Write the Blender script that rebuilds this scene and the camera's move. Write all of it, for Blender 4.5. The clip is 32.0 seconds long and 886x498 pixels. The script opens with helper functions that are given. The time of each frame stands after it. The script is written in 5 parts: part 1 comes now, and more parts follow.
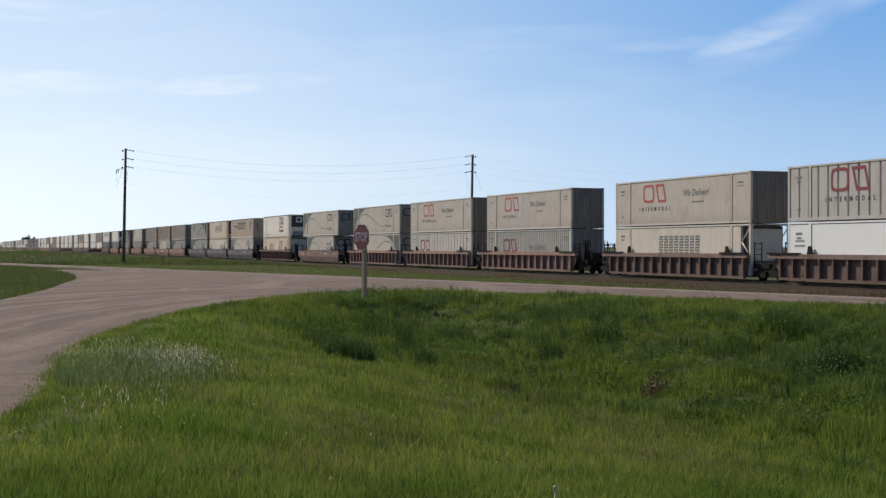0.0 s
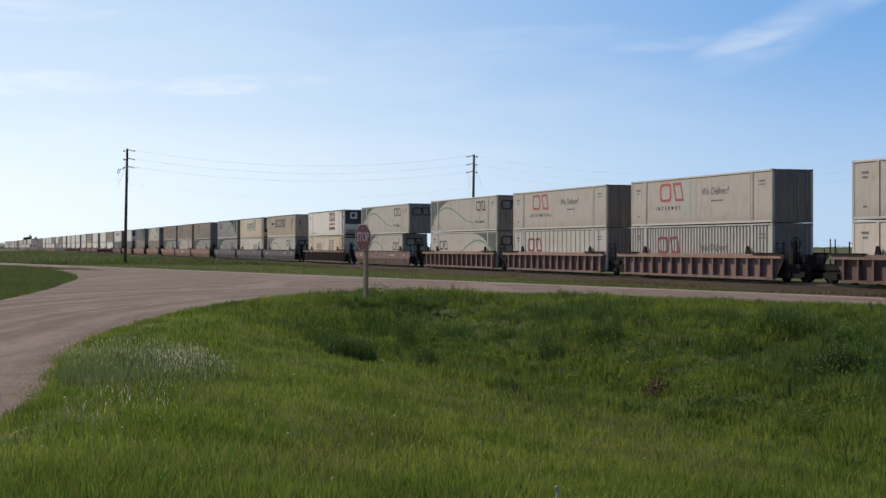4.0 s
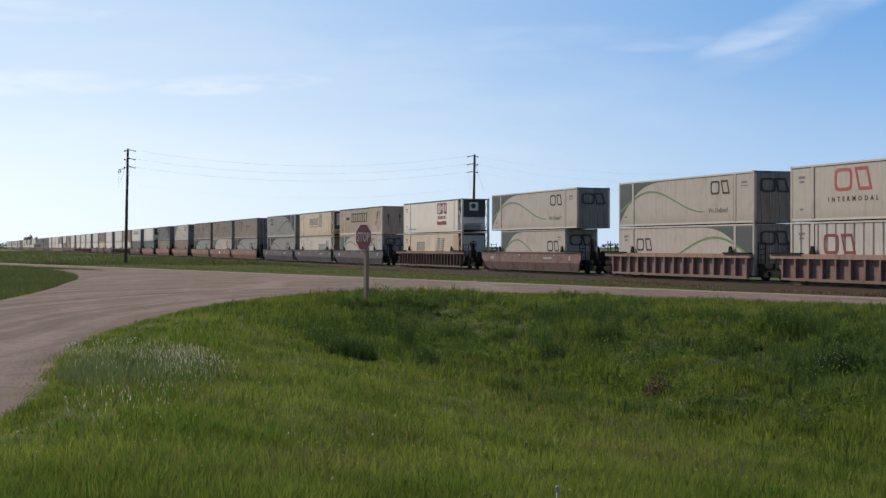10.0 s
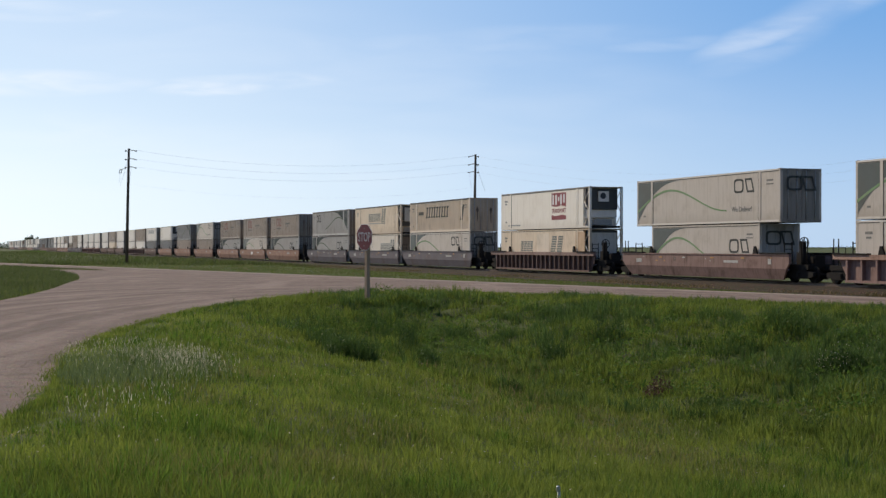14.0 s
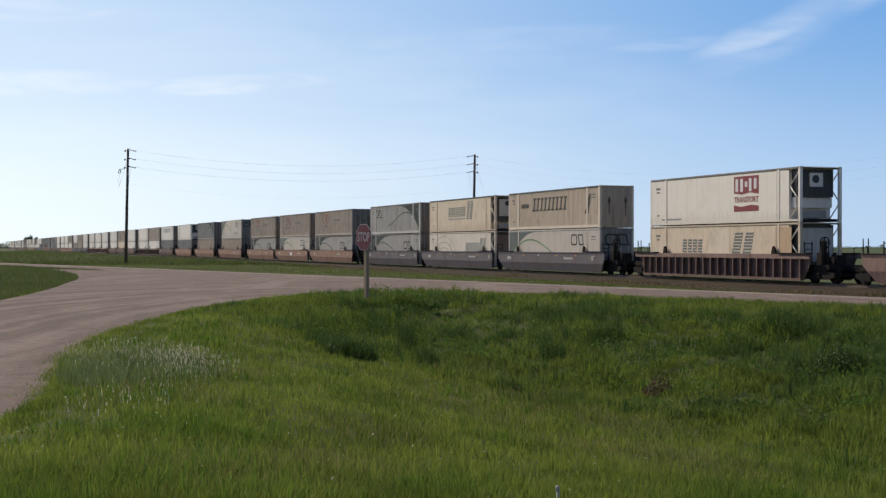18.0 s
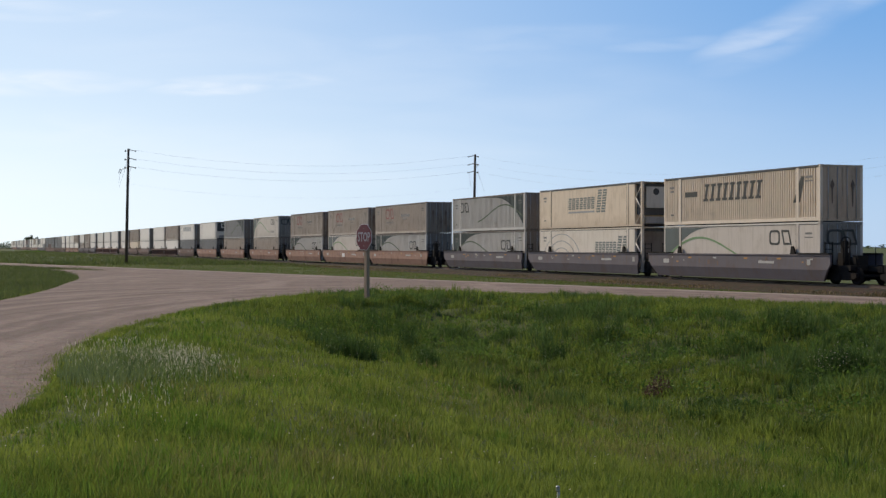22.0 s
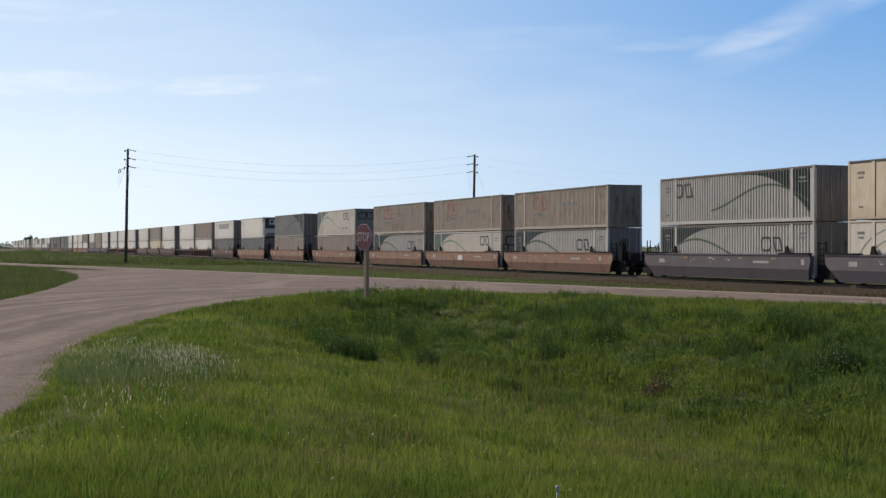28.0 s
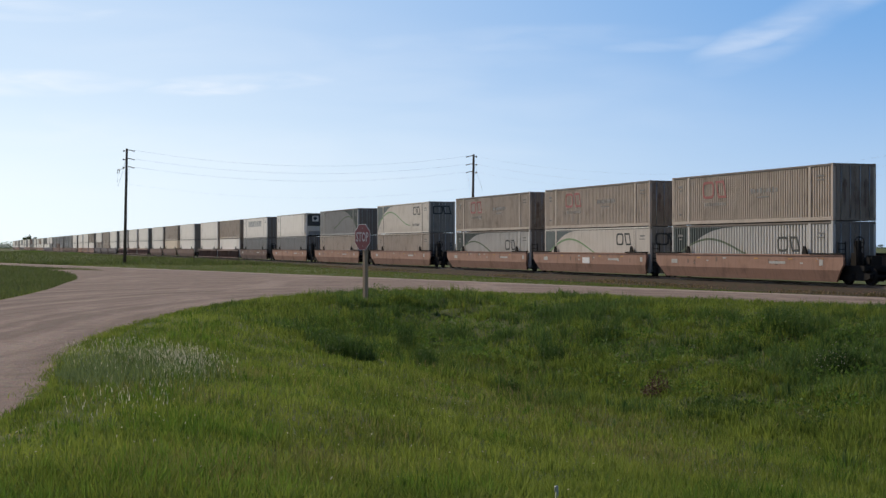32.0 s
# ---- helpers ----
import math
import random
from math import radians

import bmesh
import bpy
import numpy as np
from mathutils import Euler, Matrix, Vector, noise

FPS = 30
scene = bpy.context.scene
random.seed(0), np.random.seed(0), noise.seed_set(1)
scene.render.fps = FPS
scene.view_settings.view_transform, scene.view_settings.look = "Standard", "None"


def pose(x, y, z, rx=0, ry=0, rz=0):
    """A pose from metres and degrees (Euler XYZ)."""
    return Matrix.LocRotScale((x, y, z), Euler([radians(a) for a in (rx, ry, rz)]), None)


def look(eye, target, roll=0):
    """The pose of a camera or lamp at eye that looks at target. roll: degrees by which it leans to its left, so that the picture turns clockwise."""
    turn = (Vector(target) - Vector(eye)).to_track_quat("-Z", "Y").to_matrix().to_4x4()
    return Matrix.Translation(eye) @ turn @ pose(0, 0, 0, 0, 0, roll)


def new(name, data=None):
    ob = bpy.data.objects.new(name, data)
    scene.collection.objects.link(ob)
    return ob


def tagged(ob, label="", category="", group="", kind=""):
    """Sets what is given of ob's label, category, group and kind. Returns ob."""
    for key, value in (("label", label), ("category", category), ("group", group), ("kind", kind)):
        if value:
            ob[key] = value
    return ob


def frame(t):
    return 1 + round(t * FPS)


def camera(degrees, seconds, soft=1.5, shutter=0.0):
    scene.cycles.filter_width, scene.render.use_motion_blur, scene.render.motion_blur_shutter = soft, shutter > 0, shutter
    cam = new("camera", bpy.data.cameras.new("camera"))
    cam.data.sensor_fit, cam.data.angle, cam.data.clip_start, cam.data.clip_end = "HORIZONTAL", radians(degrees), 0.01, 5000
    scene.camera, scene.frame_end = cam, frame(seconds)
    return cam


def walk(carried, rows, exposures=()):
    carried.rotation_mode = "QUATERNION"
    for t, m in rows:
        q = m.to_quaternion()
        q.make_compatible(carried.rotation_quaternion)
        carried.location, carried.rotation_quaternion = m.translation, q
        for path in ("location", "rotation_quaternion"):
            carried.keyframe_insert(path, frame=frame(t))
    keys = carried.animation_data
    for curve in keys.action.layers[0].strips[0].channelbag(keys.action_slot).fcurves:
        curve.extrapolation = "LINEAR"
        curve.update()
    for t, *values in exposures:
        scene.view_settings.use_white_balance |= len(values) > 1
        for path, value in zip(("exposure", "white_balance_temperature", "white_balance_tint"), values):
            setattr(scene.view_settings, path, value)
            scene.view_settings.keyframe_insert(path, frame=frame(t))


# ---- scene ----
from collections import defaultdict

# Metres; the camera stands at x = 0, y = 0 and looks along +y. Rail tops lie at z = 0.16.
EYE_Z = 2.05
LENS = 36.05
SHAKE = [(0, -2.3), (1, -1.6), (1.7, -0.3), (2.5, 0.4), (3.5, 0.2), (5.5, 0.2), (6.2, -0.9), (7, -2.1), (7.8, -2.0),
         (8.6, -0.2), (9.4, 0.3), (10.2, 1.4), (12.8, 1.6), (13.6, 2.9), (16.4, 2.9), (17.4, 1.7), (19, 1.5), (21, 1.5),
         (22, 2.2), (23, 1.5), (24.2, 2.8), (25.5, 2.8), (27.5, 1.6), (28.6, 0.9), (29.4, 0.0), (30.8, -0.2), (31.5, -0.9), (32, -0.5)]
cam = camera(LENS, 32.0, 1.4)
walk(cam, [(t, pose(0, 0, EYE_Z, 89.905, 0, px / 2410 * 57.2958)) for t, px in SHAKE])

# ---- light ----
SUN_AZ, SUN_EL = 47.0, 36.0   # degrees left of the view, degrees high
sun_way = Vector((-math.sin(radians(SUN_AZ)) * math.cos(radians(SUN_EL)), math.cos(radians(SUN_AZ)) * math.cos(radians(SUN_EL)), math.sin(radians(SUN_EL))))
sun = new("sun", bpy.data.lights.new("sun", "SUN"))
sun.data.energy, sun.data.angle, sun.data.color = 4.0, radians(0.53), (1.0, 0.86, 0.66)
sun.matrix_basis = look((0, 0, 60), Vector((0, 0, 60)) - sun_way)
scene.view_settings.exposure = -0.12


def node(tree, kind, **values):
    n = tree.nodes.new(kind)
    for key, value in values.items():
        if key.startswith("i_"):
            k = key[2:]
            n.inputs[int(k) if k.isdigit() else k.replace("_", " ")].default_value = value
        else:
            setattr_plain(n, key, value)
    return n


def setattr_plain(n, key, value):
    if key == "operation": n.operation = value
    elif key == "blend_type": n.blend_type = value
    elif key == "data_type": n.data_type = value
    elif key == "sky_type": n.sky_type = value
    elif key == "clamp": n.use_clamp = value
    elif key == "interp": n.interpolation_type = value


def calc(tree, op, a, b=None, clamp=False):
    n = node(tree, "ShaderNodeMath", operation=op, clamp=clamp)
    for i, v in enumerate((a, b)):
        if v is None: continue
        if isinstance(v, (int, float)): n.inputs[i].default_value = v
        else: tree.links.new(v, n.inputs[i])
    return n.outputs[0]


def ramp(tree, value, lo, hi, to_lo=0.0, to_hi=1.0):
    n = node(tree, "ShaderNodeMapRange", interp="SMOOTHSTEP", i_1=lo, i_2=hi, i_3=to_lo, i_4=to_hi)
    tree.links.new(value, n.inputs[0])
    return n.outputs[0]


def mix(tree, fac, a, b, blend="MIX"):
    n = node(tree, "ShaderNodeMix", data_type="RGBA", blend_type=blend)
    for i, v in ((0, fac), (6, a), (7, b)):
        if isinstance(v, (int, float, tuple)): n.inputs[i].default_value = v if not isinstance(v, tuple) else (*v[:3], 1)
        else: tree.links.new(v, n.inputs[i])
    return n.outputs[2]


def fbm(tree, vector, scale, detail=4.0, rough=0.55, warp=0.0):
    n = node(tree, "ShaderNodeTexNoise", i_Scale=scale, i_Detail=detail, i_Roughness=rough, i_Distortion=warp)
    if vector is not None: tree.links.new(vector, n.inputs["Vector"])
    return n.outputs["Fac"]


def stretched(tree, vector, sx, sy, sz, rz=0.0):
    n = node(tree, "ShaderNodeMapping", i_Rotation=(0, 0, rz), i_Scale=(sx, sy, sz))
    tree.links.new(vector, n.inputs["Vector"])
    return n.outputs[0]


# Sky: clear evening blue with thin cirrus streaks.
world = bpy.data.worlds.new("sky")
scene.world = world
world.use_nodes = True
wt = world.node_tree
wt.nodes.clear()
sky = node(wt, "ShaderNodeTexSky", sky_type="NISHITA")
sky.sun_disc, sky.sun_elevation, sky.sun_rotation = False, radians(SUN_EL), radians(-SUN_AZ)
sky.air_density, sky.dust_density, sky.ozone_density, sky.altitude = 1.0, 0.4, 3.0, 500
way = node(wt, "ShaderNodeTexCoord").outputs["Generated"]
sep = node(wt, "ShaderNodeSeparateXYZ")
wt.links.new(way, sep.inputs[0])
ahead = calc(wt, "MAXIMUM", sep.outputs[1], 0.05)
az = calc(wt, "DIVIDE", sep.outputs[0], ahead)
el = calc(wt, "DIVIDE", sep.outputs[2], ahead)
flat = node(wt, "ShaderNodeCombineXYZ")
wt.links.new(az, flat.inputs[0]), wt.links.new(el, flat.inputs[1])
flat = flat.outputs[0]


def streak(a, e, half_a, half_e, slope, strength, scale, rough=0.48):
    da = calc(wt, "SUBTRACT", az, a)
    de = calc(wt, "SUBTRACT", calc(wt, "SUBTRACT", el, e), calc(wt, "MULTIPLY", da, slope))
    r = calc(wt, "ADD", calc(wt, "POWER", calc(wt, "ABSOLUTE", calc(wt, "DIVIDE", da, half_a)), 2.0),
             calc(wt, "POWER", calc(wt, "ABSOLUTE", calc(wt, "DIVIDE", de, half_e)), 2.0))
    body = ramp(wt, r, 1.0, 0.0)
    n = fbm(wt, stretched(wt, flat, 1.0, 5.0, 1.0, -math.atan(slope)), scale, 6, rough, 0.4)
    return calc(wt, "MULTIPLY", calc(wt, "MULTIPLY", body, ramp(wt, n, 0.18, 0.85)), strength)


cloud = None
for args in ((-0.170, 0.1165, 0.055, 0.0075, 0.03, 1.0, 26), (-0.145, 0.121, 0.09, 0.010, 0.04, 0.55, 22), (-0.32, 0.1205, 0.13, 0.012, 0.0, 0.85, 20), (-0.30, 0.083, 0.12, 0.02, 0.0, 0.4, 12),
             (0.236, 0.158, 0.062, 0.0135, 0.36, 0.78, 9), (0.285, 0.178, 0.075, 0.018, 0.40, 0.5, 9), (0.165, 0.149, 0.085, 0.007, 0.04, 0.28, 18), (0.235, 0.146, 0.06, 0.016, 0.34, 0.3, 14),
             (0.03, 0.150, 0.16, 0.014, 0.05, 0.3, 14), (-0.06, 0.13, 0.35, 0.05, -0.12, 0.24, 9), (-0.34, 0.176, 0.14, 0.012, -0.05, 0.5, 18), (-0.2, 0.06, 0.4, 0.035, 0.03, 0.35, 8)):
    s = streak(*args)
    cloud = s if cloud is None else calc(wt, "MAXIMUM", cloud, s)
# A thin veil of haze low in the sky, whiter towards the sun and the horizon.
whiten = calc(wt, "ADD", ramp(wt, az, 0.36, -0.42, 0.0, 0.62), ramp(wt, el, 0.19, 0.0, 0.0, 0.40))
veil = mix(wt, whiten, (1.80, 4.1, 7.95), (9.3, 10.35, 10.9))
height = node(wt, "ShaderNodeSeparateXYZ")
wt.links.new(way, height.inputs[0])
low = calc(wt, "MULTIPLY", ramp(wt, height.outputs[2], 0.55, 0.22, 0.0, 0.85), ramp(wt, height.outputs[1], -0.1, 0.5))
clear = mix(wt, low, mix(wt, 0.9, sky.outputs[0], (0.80, 0.86, 1.0), "MULTIPLY"), veil)
haze = mix(wt, calc(wt, "MULTIPLY", cloud, 0.6), clear, (9.6, 9.9, 10.4))
back = node(wt, "ShaderNodeBackground", i_Strength=0.11)
wt.links.new(haze, back.inputs[0])
wt.links.new(back.outputs[0], node(wt, "ShaderNodeOutputWorld").inputs[0])

# ---- materials ----


def material(name):
    m = bpy.data.materials.new(name)
    m.use_nodes = True
    return m, m.node_tree, m.node_tree.nodes["Principled BSDF"]


def painted(name, colour, rough=0.5, metal=0.0, grime=0.35, dirt=(0.10, 0.075, 0.055), scale=1.0, per_thing=0.06, bump=0.15, seams=0.0):
    """Paint or metal with streaked dirt, fine mottling and a small change of tone from piece to piece."""
    m, t, b = material(name)
    at = node(t, "ShaderNodeTexCoord").outputs["Object"]
    rnd = node(t, "ShaderNodeObjectInfo").outputs["Random"]
    raw = at
    moved = node(t, "ShaderNodeVectorMath", operation="ADD")
    t.links.new(at, moved.inputs[0])
    off = node(t, "ShaderNodeCombineXYZ")
    t.links.new(calc(t, "MULTIPLY", rnd, 37.0), off.inputs[0])
    t.links.new(off.outputs[0], moved.inputs[1])
    at = moved.outputs[0]
    runs = fbm(t, stretched(t, at, 3.0, 3.0, 0.35), 1.6 * scale, 5, 0.65)
    blotch = fbm(t, at, 0.7 * scale, 4, 0.6)
    fine = fbm(t, at, 14.0 * scale, 3, 0.6)
    amount = calc(t, "MULTIPLY", calc(t, "ADD", ramp(t, runs, 0.45, 0.8), ramp(t, blotch, 0.48, 0.8)), grime, True)
    col = mix(t, amount, colour, dirt)
    if seams:
        s = node(t, "ShaderNodeSeparateXYZ")
        t.links.new(raw, s.inputs[0])
        near_seam = calc(t, "ABSOLUTE", calc(t, "SUBTRACT", calc(t, "FRACT", calc(t, "DIVIDE", s.outputs[0], seams)), 0.5))
        col = mix(t, calc(t, "MULTIPLY", ramp(t, near_seam, 0.03, 0.012), 0.3), col, dirt)
        foot = calc(t, "ADD", s.outputs[2], calc(t, "MULTIPLY", calc(t, "SUBTRACT", runs, 0.5), 2.2))
        col = mix(t, calc(t, "MULTIPLY", ramp(t, foot, 0.75, 0.1), 0.35), col, dirt)
    val = calc(t, "ADD", calc(t, "MULTIPLY", calc(t, "SUBTRACT", rnd, 0.5), per_thing * 2), calc(t, "ADD", 1.0, calc(t, "MULTIPLY", calc(t, "SUBTRACT", fine, 0.5), 0.16)))
    hsv = node(t, "ShaderNodeHueSaturation")
    t.links.new(col, hsv.inputs["Color"]), t.links.new(val, hsv.inputs["Value"])
    t.links.new(hsv.outputs[0], b.inputs["Base Color"])
    t.links.new(ramp(t, blotch, 0.3, 0.8, rough - 0.08, min(1, rough + 0.2)), b.inputs["Roughness"])
    b.inputs["Metallic"].default_value = metal
    bp = node(t, "ShaderNodeBump", i_Strength=bump, i_Distance=0.01)
    t.links.new(fine, bp.inputs["Height"]), t.links.new(bp.outputs[0], b.inputs["Normal"])
    return m


WHITE = painted("white_container_paint", (0.53, 0.465, 0.40), grime=0.45, dirt=(0.28, 0.23, 0.17), seams=1.22)
CLEAN = painted("clean_white_paint", (0.76, 0.70, 0.63), grime=0.24, dirt=(0.4, 0.36, 0.30), seams=1.22)
# End paints, darker than most container sides and streaked with dirt.
ENDDARK = painted("dark_end_paint", (0.165, 0.13, 0.10), grime=0.5, dirt=(0.075, 0.05, 0.038))
SWEND = painted("grey_end_paint", (0.215, 0.195, 0.17), grime=0.75, dirt=(0.09, 0.08, 0.065))
SNOW = painted("bright_white_paint", (0.86, 0.86, 0.84), grime=0.06, dirt=(0.5, 0.48, 0.44))
INK = painted("dull_print", (0.17, 0.16, 0.145), grime=0.4, dirt=(0.35, 0.32, 0.26))
SEAMDARK = painted("dark_joint_strip", (0.10, 0.085, 0.07), rough=0.8, grime=0.5, dirt=(0.22, 0.18, 0.14))
CREAM = painted("cream_container_paint", (0.68, 0.55, 0.405), grime=0.55, dirt=(0.37, 0.27, 0.175), seams=1.22)
GREY = painted("grey_container_paint", (0.30, 0.285, 0.27), grime=0.4, dirt=(0.17, 0.15, 0.13))
TAN = painted("taupe_container_paint", (0.47, 0.385, 0.31), grime=0.65, dirt=(0.20, 0.165, 0.125))
SLATE = painted("slate_green_paint", (0.08, 0.092, 0.082), grime=0.3, dirt=(0.1, 0.09, 0.08))
FADEDRED = painted("faded_red_decal", (0.29, 0.075, 0.06), grime=0.3, dirt=(0.2, 0.15, 0.12))
RED = painted("red_decal", (0.46, 0.085, 0.075), grime=0.3, dirt=(0.4, 0.2, 0.16))
BLACK = painted("black_decal", (0.06, 0.06, 0.06), grime=0.3, dirt=(0.2, 0.19, 0.17))
CHARCOAL = painted("charcoal_decal", (0.04, 0.043, 0.04), rough=0.8, grime=0.2, dirt=(0.2, 0.19, 0.17))
GREEN = painted("green_decal", (0.15, 0.26, 0.10), grime=0.3, dirt=(0.3, 0.29, 0.24))
DULLGREEN = painted("dull_green_decal", (0.17, 0.205, 0.13), grime=0.4)
FADED = painted("faded_grey_decal", (0.30, 0.30, 0.29), grime=0.2)
MAROON = painted("maroon_decal", (0.24, 0.03, 0.035), grime=0.2)
ORANGE = painted("faded_orange_car_paint", (0.315, 0.17, 0.115), grime=0.5, dirt=(0.13, 0.075, 0.05), rough=0.7)
PINK = painted("weathered_red_car_paint", (0.235, 0.14, 0.118), grime=0.85, dirt=(0.10, 0.058, 0.042), rough=0.75, scale=1.5)
RUST = painted("rusty_brown_car_paint", (0.15, 0.087, 0.07), grime=0.85, dirt=(0.052, 0.036, 0.028), rough=0.8, scale=1.5)
# Paler chord paint: sun on the upper edge, put into the colour.
CHORDS = {"weathered_red_car_paint": painted("sunlit_red_chord_paint", (0.36, 0.215, 0.16), grime=0.7, dirt=(0.15, 0.085, 0.06), rough=0.7, scale=1.5),
          "rusty_brown_car_paint": painted("sunlit_brown_chord_paint", (0.23, 0.145, 0.12), grime=0.8, dirt=(0.09, 0.06, 0.045), rough=0.75, scale=1.5)}
BLUEGREY = painted("blue_grey_car_paint", (0.11, 0.095, 0.108), grime=0.7, dirt=(0.12, 0.082, 0.065), rough=0.7)
STEEL = painted("dark_greasy_steel", (0.02, 0.018, 0.017), grime=0.4, dirt=(0.04, 0.028, 0.02), rough=0.9)
STEEL.node_tree.nodes["Principled BSDF"].inputs["Specular IOR Level"].default_value = 0.12
RAIL = painted("worn_rail_steel", (0.17, 0.115, 0.085), rough=0.6, metal=0.15, grime=0.5)
DARK = painted("dark_unit_housing", (0.03, 0.03, 0.033), rough=0.5)
GALV = painted("galvanised_steel", (0.42, 0.43, 0.43), rough=0.45, metal=0.6, grime=0.3)


def ground_material(name, base, second, third, big, small, rough=0.95, relief=0.6, stones=0.0):
    m, t, b = material(name)
    at = node(t, "ShaderNodeNewGeometry").outputs["Position"]
    n1, n2 = fbm(t, at, big, 5, 0.6, 0.3), fbm(t, at, small, 5, 0.7)
    col = mix(t, ramp(t, n1, 0.35, 0.68), base, second)
    col = mix(t, ramp(t, n2, 0.5, 0.75), col, third)
    if stones:
        v = node(t, "ShaderNodeTexVoronoi", i_Scale=stones)
        t.links.new(at, v.inputs["Vector"])
        col = mix(t, 0.35, col, v.outputs["Color"], "SOFT_LIGHT")
    t.links.new(col, b.inputs["Base Color"])
    b.inputs["Roughness"].default_value = rough
    b.inputs["Specular IOR Level"].default_value = 0.2
    bp = node(t, "ShaderNodeBump", i_Strength=relief, i_Distance=0.04)
    t.links.new(n2, bp.inputs["Height"]), t.links.new(bp.outputs[0], b.inputs["Normal"])
    return m


def leafy(name, low, high, dry, dry_from=0.72, through_light=0.45, big=0.22):
    """Blades and leaves: tone changes from blade to blade and in patches; light passes through them."""
    m, t, b = material(name)
    geo = node(t, "ShaderNodeNewGeometry")
    rnd, at = geo.outputs["Random Per Island"], geo.outputs["Position"]
    patch = calc(t, "ADD", calc(t, "MULTIPLY", fbm(t, at, big, 4, 0.6, 0.5), 0.6), calc(t, "MULTIPLY", fbm(t, at, big * 4.5, 3, 0.6, 0.4), 0.4))
    col = mix(t, calc(t, "ADD", calc(t, "MULTIPLY", rnd, 0.34), calc(t, "MULTIPLY", ramp(t, patch, 0.36, 0.64), 0.66)), low, high)
    col = mix(t, ramp(t, calc(t, "ADD", calc(t, "MULTIPLY", rnd, 0.45), calc(t, "MULTIPLY", fbm(t, at, big * 2.3, 3), 0.8)), dry_from, dry_from + 0.16), col, dry)
    t.links.new(col, b.inputs["Base Color"])
    b.inputs["Roughness"].default_value = 0.55
    b.inputs["Specular IOR Level"].default_value = 0.12
    tr = node(t, "ShaderNodeBsdfTranslucent")
    t.links.new(col, tr.inputs[0])
    mx = node(t, "ShaderNodeMixShader", i_0=through_light)
    t.links.new(b.outputs[0], mx.inputs[1]), t.links.new(tr.outputs[0], mx.inputs[2])
    t.links.new(mx.outputs[0], t.nodes["Material Output"].inputs[0])
    return m


def gravel_material():
    """Packed gravel, with long paler and darker wheel tracks along both roads."""
    m, t, b = material("pale_gravel")
    at = node(t, "ShaderNodeNewGeometry").outputs["Position"]
    lane = node(t, "ShaderNodeAttribute")
    lane.attribute_name = "lane"
    along = node(t, "ShaderNodeCombineXYZ")
    t.links.new(calc(t, "ADD", lane.outputs["Fac"], calc(t, "MULTIPLY", fbm(t, at, 0.12, 2), 1.6)), along.inputs[0])
    tracks = fbm(t, along.outputs[0], 0.85, 3, 0.55)
    turning = fbm(t, stretched(t, at, 0.25, 0.06, 1.0, radians(32)), 1.0, 4, 0.6, 0.6)
    fine, blot = fbm(t, at, 5.0, 6, 0.75), fbm(t, at, 0.35, 5, 0.6)
    grit, pebble = fbm(t, at, 22.0, 4, 0.75), fbm(t, at, 1.7, 6, 0.72)
    col = mix(t, ramp(t, tracks, 0.36, 0.64), (0.18, 0.135, 0.112), (0.305, 0.235, 0.194))
    col = mix(t, calc(t, "MULTIPLY", ramp(t, turning, 0.48, 0.68), 0.6), col, (0.37, 0.29, 0.24))
    rim = node(t, "ShaderNodeAttribute")
    rim.attribute_name = "rim"
    pale = ramp(t, calc(t, "ADD", rim.outputs["Fac"], calc(t, "MULTIPLY", turning, 1.2)), 2.4, 0.9)
    col = mix(t, calc(t, "MULTIPLY", pale, 0.8), col, (0.40, 0.33, 0.28))
    ridge = fbm(t, stretched(t, at, 1.1, 0.16, 1.0, radians(-24)), 1.0, 5, 0.65, 0.8)
    col = mix(t, calc(t, "MULTIPLY", ramp(t, ridge, 0.52, 0.68), 0.45), col, (0.15, 0.112, 0.092))
    # loose brown stones thrown up along the verge
    thrown = calc(t, "MULTIPLY", ramp(t, calc(t, "ADD", lane.outputs["Fac"], calc(t, "MULTIPLY", pebble, 1.6)), 2.6, 0.9), ramp(t, grit, 0.40, 0.60))
    col = mix(t, calc(t, "MULTIPLY", thrown, 0.5), col, (0.145, 0.105, 0.083))
    col = mix(t, calc(t, "MULTIPLY", ramp(t, blot, 0.5, 0.75), 0.4), col, (0.20, 0.15, 0.125))
    col = mix(t, calc(t, "MULTIPLY", ramp(t, pebble, 0.48, 0.66), 0.5), col, (0.15, 0.115, 0.098))
    col = mix(t, calc(t, "MULTIPLY", ramp(t, grit, 0.55, 0.72), 0.35), col, (0.33, 0.27, 0.23))
    col = mix(t, calc(t, "MULTIPLY", ramp(t, fine, 0.52, 0.72), 0.4), col, (0.14, 0.11, 0.092))
    v = node(t, "ShaderNodeTexVoronoi", i_Scale=16.0)
    t.links.new(at, v.inputs["Vector"])
    col = mix(t, 0.1, col, v.outputs["Color"], "SOFT_LIGHT")
    t.links.new(col, b.inputs["Base Color"])
    b.inputs["Roughness"].default_value = 0.95
    b.inputs["Specular IOR Level"].default_value = 0.15
    bp = node(t, "ShaderNodeBump", i_Strength=0.9, i_Distance=0.07)
    t.links.new(calc(t, "ADD", fine, calc(t, "MULTIPLY", pebble, 0.8)), bp.inputs["Height"]), t.links.new(bp.outputs[0], b.inputs["Normal"])
    return m


